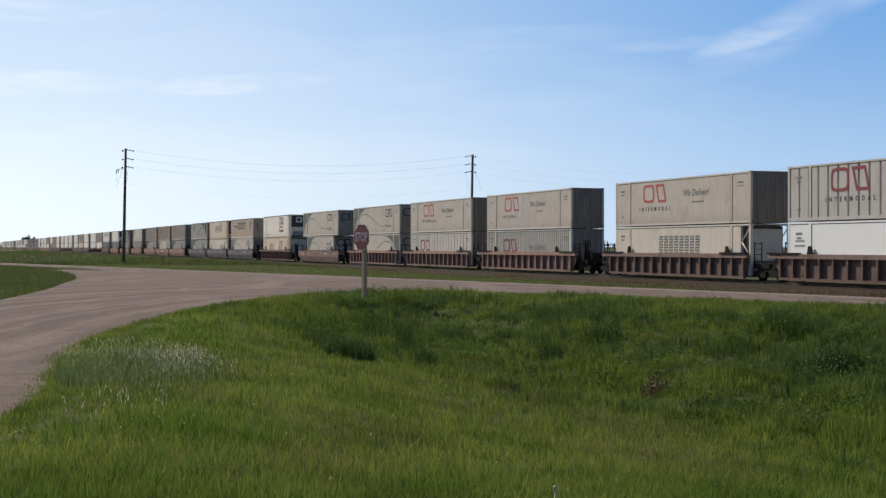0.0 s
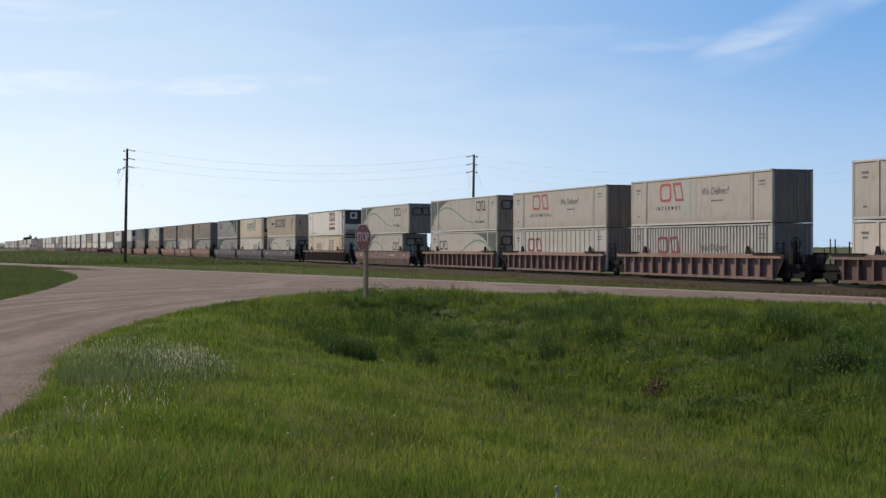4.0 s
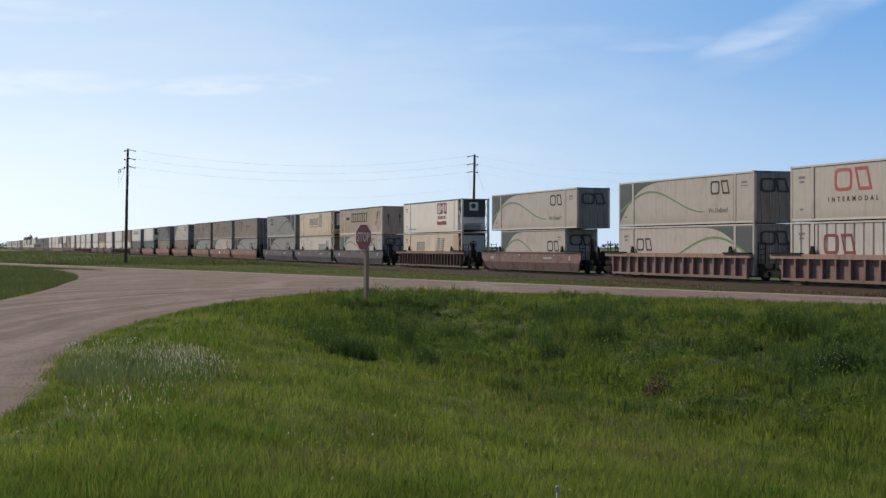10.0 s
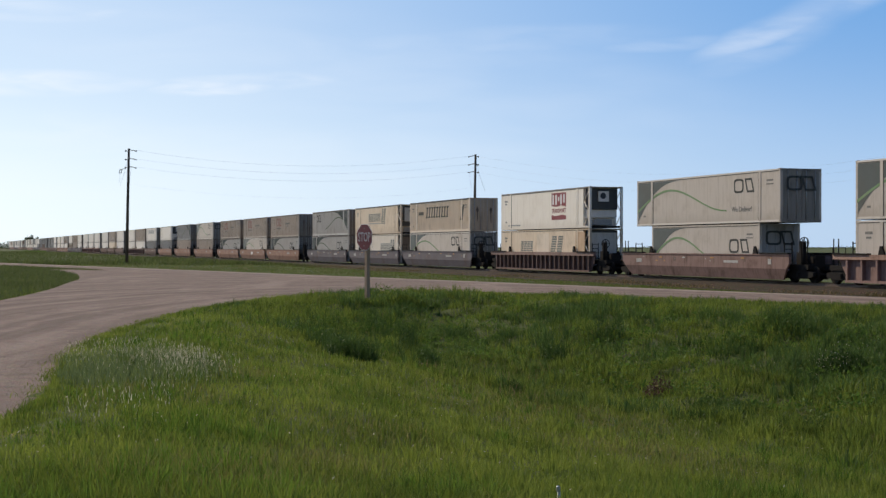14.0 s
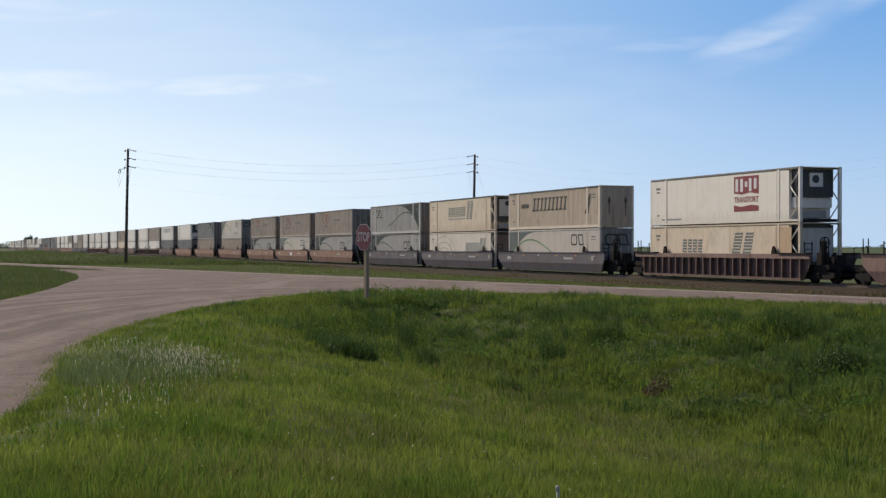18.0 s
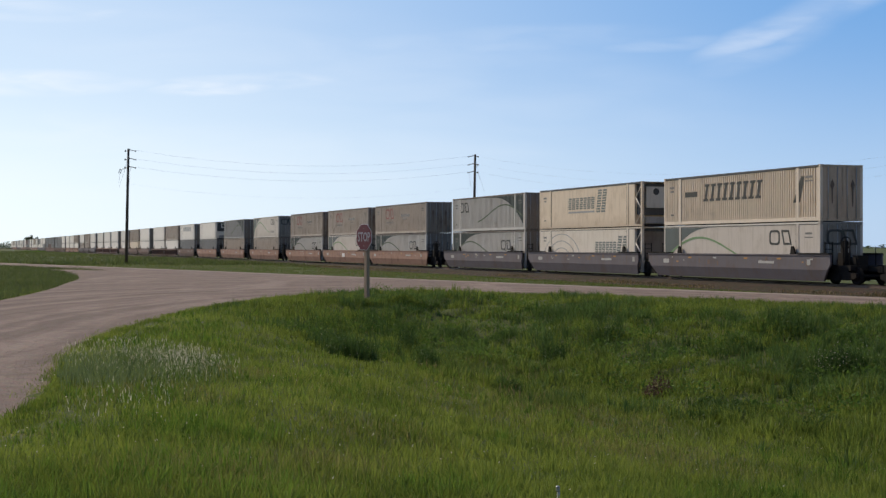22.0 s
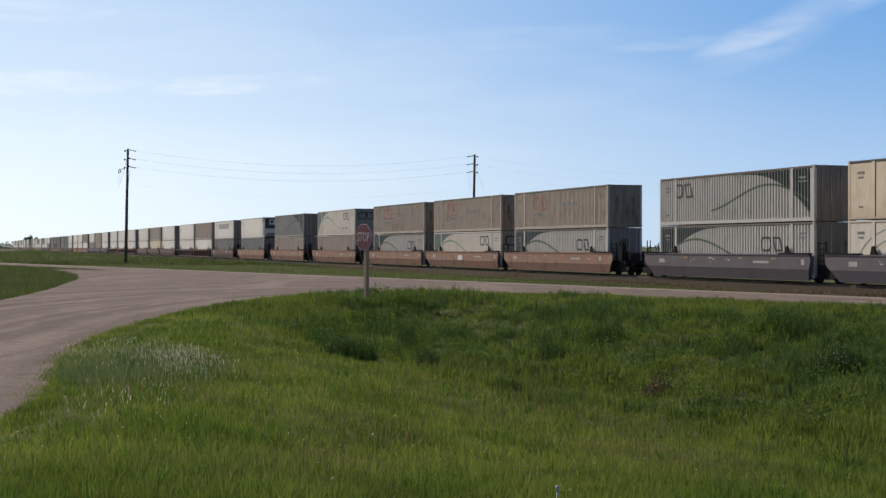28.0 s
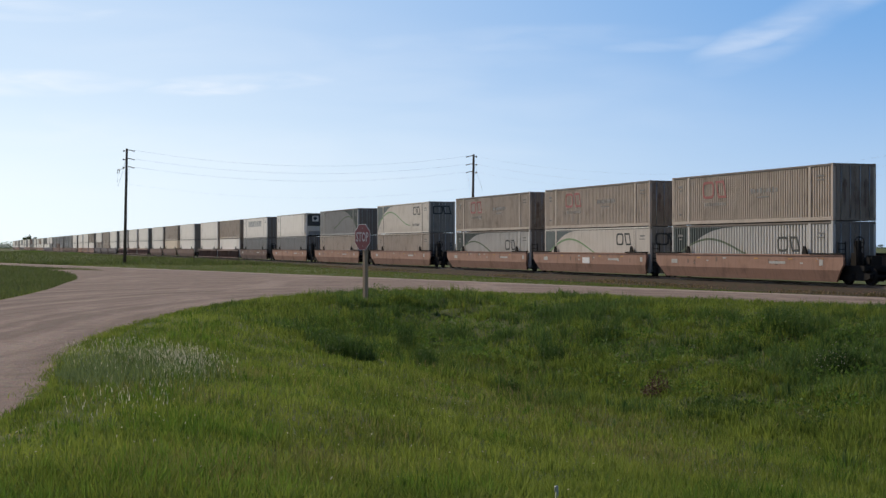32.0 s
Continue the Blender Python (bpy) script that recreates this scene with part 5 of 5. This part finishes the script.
def tufts(cx, cy, each, spread, tall_):
    """Blades in tufts round the given places: x, y, height, way of leaning and lean."""
    i = np.repeat(np.arange(len(cx)), each)
    ang, rad = rng.uniform(0, 2 * np.pi, len(i)), np.abs(rng.normal(0, spread, len(i)))
    x, y = cx[i] + np.cos(ang) * rad, cy[i] + np.sin(ang) * rad
    keep = ~in_poly(x, y, ROAD_POLY)
    i, ang, rad, x, y = i[keep], ang[keep], rad[keep], x[keep], y[keep]
    h = tall_[i] * rng.uniform(.5, 1.0, len(i)) * np.clip(1.15 - rad / spread * .24, .4, 1) * edge_fade(x, y)
    return x, y, h, ang + rng.normal(0, .5, len(i)), np.clip(rad / spread * .48, .1, .8)


# Near side of the ditch: short fine blades, with fuller tufts and drier patches in it.
x, y = lawn(330000, 7.5, 60, .345, 1.6)
keep = road_q(x, y) < 17.3 + rng.normal(0, 1.3, len(x))
x, y = x[keep], y[keep]
dry = np.zeros(len(x))
for px, py, pr in ((-3.7, 17.0, .8), (-1.7, 10.4, .7), (-1.1, 12.2, .5), (1.9, 23.6, 2.2), (-.6, 15.2, .7), (2.7, 18.5, 1.2), (-3.2, 21.0, .8)):
    dry = np.maximum(dry, np.exp(-(((x - px) / pr) ** 2 + ((y - py) / (1.7 * pr)) ** 2)))
dry = rng.random(len(x)) < dry * .85
for name, pick, mat, label in (("meadow_grass", ~dry, GRASS, "dense bright green uncut meadow grass"), ("dry_meadow_grass", dry, STRAW, "olive brown patches of dry meadow grass")):
    u, v, n = x[pick], y[pick], pick.sum()
    blades(name, u, v, (.58 + .52 * lumpy(u, v)) * rng.uniform(.07, .24, n) * edge_fade(u, v), rng.uniform(.0025, .0052, n) * (.6 + v / 25), rng.uniform(.1, .65, n), mat, label)
cx, cy = lawn(21000, 7.5, 58, .345, 1.5)
keep = (road_q(cx, cy) < 17.5) & (rng.random(len(cx)) < .1 + 1.2 * lumpy(cx, cy, 2.2, 1) ** 1.5)
cx, cy = cx[keep], cy[keep]
lush = lumpy(cx, cy, 1.15, 6) + .3 * step(2.2, .4, line_distance(cx, cy, NEAR_LINE)) + .16 * (cx < -1.6) > .58
for name, pick, mat, label in (("meadow_tufts", ~lush, GRASS, "fuller yellow-green tufts in the meadow"), ("lush_tufts", lush, LUSH, "dark lush green tufts in the meadow")):
    u, v, h, w, ln = tufts(cx[pick], cy[pick], 13, .07, (.5 + .7 * lumpy(cx[pick], cy[pick], 2.2, 1)) * rng.uniform(.13, .31, pick.sum()))
    blades(name, u, v, h, rng.uniform(.003, .006, len(u)) * (.6 + v / 25), ln, mat, label, turn=w)
# Far side of the ditch: taller, coarser, in tussocks; blue-green stands between the yellower grass.
cx, cy = lawn(14500, 17, 60, .345)
q = road_q(cx, cy)
keep = (q >= 16.6 + rng.normal(0, 1.3, len(cx))) & (q < 36)
cx, cy = cx[keep], cy[keep]
big = (.25 + .9 * lumpy(cx, cy, 1.3, 2)) * rng.uniform(.25, .62, len(cx)) * np.where(road_q(cx, cy) > 28, .75, 1)
q = road_q(cx, cy)
blue = lumpy(cx, cy, .9, 3) + .28 * step(20.5, 22.5, q) * step(27.5, 25.5, q) + rng.normal(0, .1, len(cx)) > .66
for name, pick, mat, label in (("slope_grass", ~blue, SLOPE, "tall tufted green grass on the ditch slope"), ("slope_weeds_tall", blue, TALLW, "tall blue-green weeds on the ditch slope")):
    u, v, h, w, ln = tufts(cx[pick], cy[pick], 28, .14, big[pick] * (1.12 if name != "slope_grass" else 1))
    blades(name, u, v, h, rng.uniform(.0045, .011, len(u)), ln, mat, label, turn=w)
x, y = lawn(150000, 17, 60, .345)
q = road_q(x, y)
keep = (q >= 17 + rng.normal(0, 1.5, len(x))) & (q < 36)
x, y = x[keep], y[keep]
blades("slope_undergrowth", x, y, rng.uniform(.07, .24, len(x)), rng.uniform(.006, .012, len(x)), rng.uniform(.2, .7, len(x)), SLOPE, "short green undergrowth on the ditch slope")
# Sparser grass round the camera and outside the view.
x, y = rng.uniform(-30, 45, 90000), rng.uniform(-25, 58, 90000)
keep = ((y < 8) | (np.abs(x) > .345 * y + 1)) & ~in_poly(x, y, ROAD_POLY) & (road_q(x, y) < 34)
x, y = x[keep], y[keep]
blades("outer_grass", x, y, rng.uniform(.1, .3, len(x)), rng.uniform(.008, .02, len(x)), rng.uniform(.2, .8, len(x)), GRASS, "uncut green grass along the ditch")
# Verges beyond the road and the corner west of it.
n = 300000
y = 45 + 120 * rng.random(n) ** 1.3
x = (rng.random(n) * 2 - 1) * (.35 * y + 3)
across = (x - TRACK_O.x) * TRACK_N.x + (y - TRACK_O.y) * TRACK_N.y
keep = ~in_poly(x, y, ROAD_POLY) & (across < -3.4) & (rng.random(n) < .3 + step(-5, -9, across)) & ((road_q(x, y) > 37) | (x < -9))
x, y = x[keep], y[keep]
west = road_q(x, y) < 37
for name, pick, mat, label in (("corner_grass", west, FARGRASS, "green grass in the corner between the roads"), ("verge_grass", ~west, VERGE, "short dry grass between road and railway")):
    blades(name, x[pick], y[pick], rng.uniform(.08, .28, pick.sum()) * (1.3 if name == "corner_grass" else .7), rng.uniform(.008, .02, pick.sum()), rng.uniform(.2, .8, pick.sum()), mat, label)


def patch(cx, cy, rx, ry, n):
    a, r = rng.uniform(0, 2 * np.pi, n), np.sqrt(rng.random(n))
    return cx + np.cos(a) * r * rx, cy + np.sin(a) * r * ry


# Scruffy dry weeds at the foot of the ballast.
n = 42000
s_, a_ = rng.uniform(40, 260, n), -np.abs(rng.normal(0, 1.6, n)) - 2.6
x, y = TRACK_O.x + TRACK_E.x * s_ + TRACK_N.x * a_, TRACK_O.y + TRACK_E.y * s_ + TRACK_N.y * a_
keep = (rng.random(n) < lumpy(x, y, .7, 5) ** 2 * 1.3) & ~in_poly(x, y, ROAD_POLY)
x, y = x[keep], y[keep]
blades("trackside_weeds", x, y, rng.uniform(.1, .4, len(x)) * lumpy(x, y, .7, 5), rng.uniform(.008, .022, len(x)), rng.uniform(.2, .9, len(x)), DRYWEED, "scruffy dry weeds at the foot of the ballast", "weeds", lift=.12)
# Coarse tufts farther out along the railway.
n = 60000
y = 150 + 500 * rng.random(n) ** 1.6
x = y * rng.uniform(-.36, -.02, n)
across = (x - TRACK_O.x) * TRACK_N.x + (y - TRACK_O.y) * TRACK_N.y
keep = ~in_poly(x, y, ROAD_POLY) & (across < -4) & (rng.random(n) < .25 + .9 * lumpy(x, y, .12, 1))
x, y = x[keep], y[keep]
blades("far_tufts", x, y, rng.uniform(.2, .55, len(x)) * (.5 + lumpy(x, y, .12, 1)), rng.uniform(.03, .08, len(x)), rng.uniform(.2, .8, len(x)), FARGRASS, "coarse green tufts beside the railway")


# Pale seed heads, dry stalks.
def silver_bank(n, thin):
    """Places on the low bank where the silvery weeds stand: a bow along the road's edge, thick at its crest."""
    u = rng.random(n)
    u = u ** .8
    cx = -6.4 + 3.1 * u + rng.normal(0, .25, n)
    cy = 22.2 + 2.9 * np.sin(np.pi * np.clip(u * .92 + .04, 0, 1)) - 2.2 * u - np.abs(rng.normal(0, thin, n))
    keep = ~in_poly(cx, cy, ROAD_POLY) & (rng.random(n) < .15 + 1.1 * lumpy(cx, cy, 3.1, 3))
    return cx[keep], cy[keep]


x, y = silver_bank(2000, 2.1)
more = patch(-3.3, 14.2, .5, 1.5, 110), patch(-4.25, 20.8, .5, 1.9, 300), patch(-3.75, 19.6, .3, 1.2, 180)
x, y = (np.concatenate([v, *w]) for v, w in zip((x, y), zip(*more)))
blades("seed_heads", x, y, rng.uniform(.03, .075, len(x)), rng.uniform(.0018, .0042, len(x)), rng.uniform(.1, .6, len(x)), SEED, "pale silvery seed heads over the grass", "seed heads", lift=rng.uniform(.1, .36, len(x)))
x, y = silver_bank(4000, 2.6)
ex, ey = patch(-4.5, 19.8, .9, 2.4, 2600)
x, y = np.concatenate([x, ex]), np.concatenate([y, ey])
blades("sage_grass", x, y, rng.uniform(.13, .34, len(x)), rng.uniform(.003, .007, len(x)), rng.uniform(.1, .6, len(x)), SAGE, "grey-green coarse stems below the seed heads", "weeds")
x, y = patch(-2.7, 46.1, 2.2, .75, 4200)
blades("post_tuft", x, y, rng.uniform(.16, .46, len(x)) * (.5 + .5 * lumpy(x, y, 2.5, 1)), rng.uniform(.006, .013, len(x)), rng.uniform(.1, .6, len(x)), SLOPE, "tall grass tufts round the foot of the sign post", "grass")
xs, ys = zip(patch(1.0, 31.5, 1.6, 2.6, 2600), patch(1.9, 26.4, .9, 1.6, 900), patch(2.6, 30.5, .7, 1.8, 700), patch(-4.3, 21.2, .8, .8, 600))
x, y = np.concatenate(xs), np.concatenate(ys)
blades("dry_stalks", x, y, rng.uniform(.1, .32, len(x)), rng.uniform(.005, .011, len(x)), rng.uniform(.1, .5, len(x)), VERGE, "patch of dry brown stalks in the ditch", "grass")


def weed_clump(cx, cy, rx, ry, tall_, n, size, mat, label):
    x, y = patch(cx, cy, rx, ry, n)
    r = np.hypot((x - cx) / rx, (y - cy) / ry)
    top = tall_ * (1 - .6 * r * r) * (.15 + 1.0 * lumpy(x, y, 9, cx))
    z = land(x, y) + top * np.sqrt(rng.random(n))
    leaf_field("weed_clump", x, y, z, rng.uniform(.6, 1.2, n) * size, mat, label, "weeds")


DARKW = "dark leafy weeds growing thick in the ditch"
# DEEPW clumps and stems carry the hollows' shade in their leaf colour.
stems = []
for cx, cy, rx, ry, hh, n, mat in ((-2.3, 30.2, .38, .7, .55, 900, DEEPW), (-1.8, 29.9, .34, .6, .6, 900, DEEPW), (-2.75, 32.2, .45, .9, .55, 800, DEEPW), (-3.6, 34.8, .6, 1.2, .45, 700, WEED), (-2.7, 38.0, 1.1, 1.6, .6, 1200, WEED),
                                   (-1.6, 40.8, .9, 1.6, .6, 1000, WEED), (-1.0, 36.0, .22, .9, .7, 600, DEEPW), (-.42, 31.6, .3, .7, .55, 600, DEEPW), (-1.4, 33.2, .35, .6, .4, 400, WEED), (1.4, 27.6, .22, .35, .35, 400, DEEPW),
                                   (2.75, 34.4, .35, .9, .7, 800, DEEPW), (4.3, 36.4, .45, .9, .7, 800, DEEPW), (5.3, 25.3, .75, .4, .32, 900, DEEPW), (6.1, 22.5, .6, .4, .3, 800, DEEPW),
                                   (8.2, 28.6, .55, .6, .55, 1200, DEEPW), (8.6, 33.6, .5, 1.0, .75, 900, DEEPW), (7.0, 33.2, 1.0, 1.2, .45, 800, WEED), (9.6, 32.0, .8, 1.2, .5, 800, WEED), (4.9, 24.2, .6, .3, .3, 600, DEEPW)):
    weed_clump(cx, cy, rx, ry, hh, n, .04, mat, DARKW)
    stems.append((*patch(cx, cy, rx * 1.15, ry * 1.15, n // 4), np.full(n // 4, hh)))
x, y, hh = (np.concatenate(v) for v in zip(*stems))
blades("weed_stems", x, y, hh * rng.uniform(.55, 1.15, len(x)), rng.uniform(.004, .01, len(x)), rng.uniform(.1, .5, len(x)), DEEPW, "upright stems of the ditch weeds, darkened for shade", "weeds")
x, y = patch(8.15, 28.1, .75, .6, 90)
leaf_field("white_umbels", x, y, land(x, y) + rng.uniform(.3, .62, len(x)), rng.uniform(.012, .022, len(x)), SEED, "small white flower heads over the ditch weeds", "flowers")
for px, drop, rr, hh in ((240, 29, .7, .5), (64, 10.5, 3.0, 1.3), (44, 10, 2.4, 1.1), (128, 13, 1.6, .7), (320, 27, 1.2, .5), (345, 24, 1.5, .6), (140, 11.5, 2.0, .8)):
    dd = 2410 * 2.0 / drop
    weed_clump((px - 784) / 2410 * dd, dd, rr, rr, hh, 350, .09 * max(1, rr * .7), WEED, "low dark bushes on the railway verge")
weed_clump(4.3, 27.4, .3, .45, .5, 600, .035, DEADW, "reddish brown dead weeds in the ditch")
# Scattered broad leaves over the whole slope.
x, y = lawn(90000, 18, 52, .345)
keep = (x > -4.5) & (road_q(x, y) > 18) & (road_q(x, y) < 26.5) & (lumpy(x, y, 1.7, 4) > .52) & (line_distance(x, y, NEAR_LINE) > 3)
x, y = x[keep], y[keep]
leaf_field("slope_weeds", x, y, land(x, y) + rng.uniform(.04, .3, len(x)) * (.4 + lumpy(x, y, 1.7, 4)), rng.uniform(.025, .06, len(x)), WEED, "low dark weeds scattered over the ditch slope", "weeds")
x, y = lawn(560, 9, 34, .345, 1.3)
keep = (x < 1.0) | (rng.random(len(x)) < .35)
x, y = x[keep], y[keep]
leaf_field("small_flowers", x, y, land(x, y) + rng.uniform(.15, .3, len(x)), rng.uniform(.008, .016, len(x)), SEED, "tiny white flowers scattered in the grass", "flowers")
# Grass that leans over the road's edge.
line = NEAR_LINE[15:84]
n = 15000
i, u = rng.integers(0, len(line) - 1, n), rng.random(n)
x, y = (line[i, k] * (1 - u) + line[i + 1, k] * u + rng.normal(0, .13, n) for k in (0, 1))
blades("edge_grass", x, y, rng.uniform(.05, .15, n) * (.5 + .8 * lumpy(x, y, 2.5, 2)), rng.uniform(.004, .009, n), rng.uniform(.2, .7, n), GRASS, "ragged green grass leaning over the gravel edge", lift=.03)
# Loose stones along the road's edge.
line = NEAR_LINE[15:42]
n = 1500
i, u = rng.integers(0, len(line) - 1, n), rng.random(n)
c = np.stack([line[i, 0] * (1 - u) + line[i + 1, 0] * u - np.abs(rng.normal(0, .8, n)), line[i, 1] * (1 - u) + line[i + 1, 1] * u, np.full(n, .152)], 1)
r = rng.uniform(.004, .013, (n, 1, 1))
corners = np.array([(1, 0, 0), (-1, 0, 0), (0, 1, 0), (0, -1, 0), (0, 0, .7), (0, 0, -.7)]) * rng.uniform(.6, 1.2, (n, 6, 1))
tri = np.array([0, 2, 4, 2, 1, 4, 1, 3, 4, 3, 0, 4, 2, 0, 5, 1, 2, 5, 3, 1, 5, 0, 3, 5])
tagged(new("loose_gravel", field_mesh("loose_gravel", (c[:, None, :] + corners * r).reshape(-1, 3), (np.arange(n)[:, None] * 6 + tri).ravel(), np.arange(0, n * 24, 3), STONE)),
       "loose gravel stones along the road edge", "gravel", kind="stuff")

# ---- far trees ----


def tree(x, y, height, spread, seed):
    r = np.random.default_rng(seed)
    t = new("tree")
    tagged(t, "far dark green tree on the prairie horizon", "tree", "far trees")
    trunk = tube_mesh("trunk", [(0, 0, -.3), (.1, 0, height * .3), (0, .1, height * .7)], [height * .04, height * .03, height * .012], WOOD, 7)
    put("trunk", trunk, t)
    for k in range(4):
        a = k * 1.7 + seed
        put("limb", tube_mesh("limb", [(0, 0, height * .3), (math.cos(a) * spread * .25, math.sin(a) * spread * .25, height * .55)], [height * .018, height * .008], WOOD, 5), t)
    n = 700
    clump = r.normal(size=(14, 3)) * np.array([spread * .24, spread * .24, height * .16]) + np.array([0, 0, height * .6])
    c = clump[r.integers(0, 14, n)] + r.normal(size=(n, 3)) * height * .075
    u, v = r.normal(size=(n, 3)), r.normal(size=(n, 3))
    s = height * .035
    co = np.stack([c - u * s, c + v * s * .6, c + u * s, c - v * s * .6], 1)
    put("crown", field_mesh("crown", co.reshape(-1, 3), np.arange(n * 4), np.arange(0, n * 4, 4), FARLEAF), t)
    t.matrix_basis = pose(x, y, 0)


FAR_Y = 1500.0
for k, (px, hpx, wpx) in enumerate(((1068, 7, 9), (1079, 9, 8), (1089, 7, 8), (1045, 6, 12), (1160, 5, 14), (1208, 5, 16), (1560, 6, 16), (1535, 5, 14), (44, 19, 8), (53, 20, 9), (63, 19, 9), (71, 18, 7))):
    tree((px - 784) / 2410 * FAR_Y, FAR_Y, hpx * FAR_Y / 2410 + 1, wpx * FAR_Y / 2410, k)
n = 6000
x = FAR_Y * (rng.uniform(-.42, -.315, n))
leaf_field("far_woods", x, np.full(n, FAR_Y) + rng.uniform(-30, 30, n), rng.uniform(0, 1, n) * (4.5 + 2.5 * np.sin(x * .05) + 1.5 * np.sin(x * .21)), rng.uniform(.5, 1.1, n), FARLEAF, "far dark belt of trees on the horizon", "woods")
n = 8000
x = FAR_Y * rng.uniform(-.3, .5, n)
leaf_field("far_hedges", x, np.full(n, FAR_Y + 60) + rng.uniform(-30, 30, n), rng.uniform(0, 1, n) * (1.2 + 1.2 * np.sin(x * .03) + .8 * np.sin(x * .17)), rng.uniform(.4, .9, n), FARLEAF, "far low hedges along the horizon", "hedge")

# ---- movement ----


def motions():
    for thing, s, z in MOVING:
        walk(thing, [(t, Matrix.Translation(on_track(s - SPEED * t, 0, z)) @ pose(0, 0, 0, 0, 0, TRACK_TURN)) for t in (0, 8, 16, 24, 32)])
    turn = math.degrees(SPEED / .43)
    for wheel, detail in WHEELS:
        if detail > 1:
            at = wheel.matrix_basis.translation.copy()
            walk(wheel, [(k * .1, Matrix.Translation(at) @ pose(0, 0, 0, 0, (turn * k * .1) % 360, 0)) for k in range(321)])


motions()
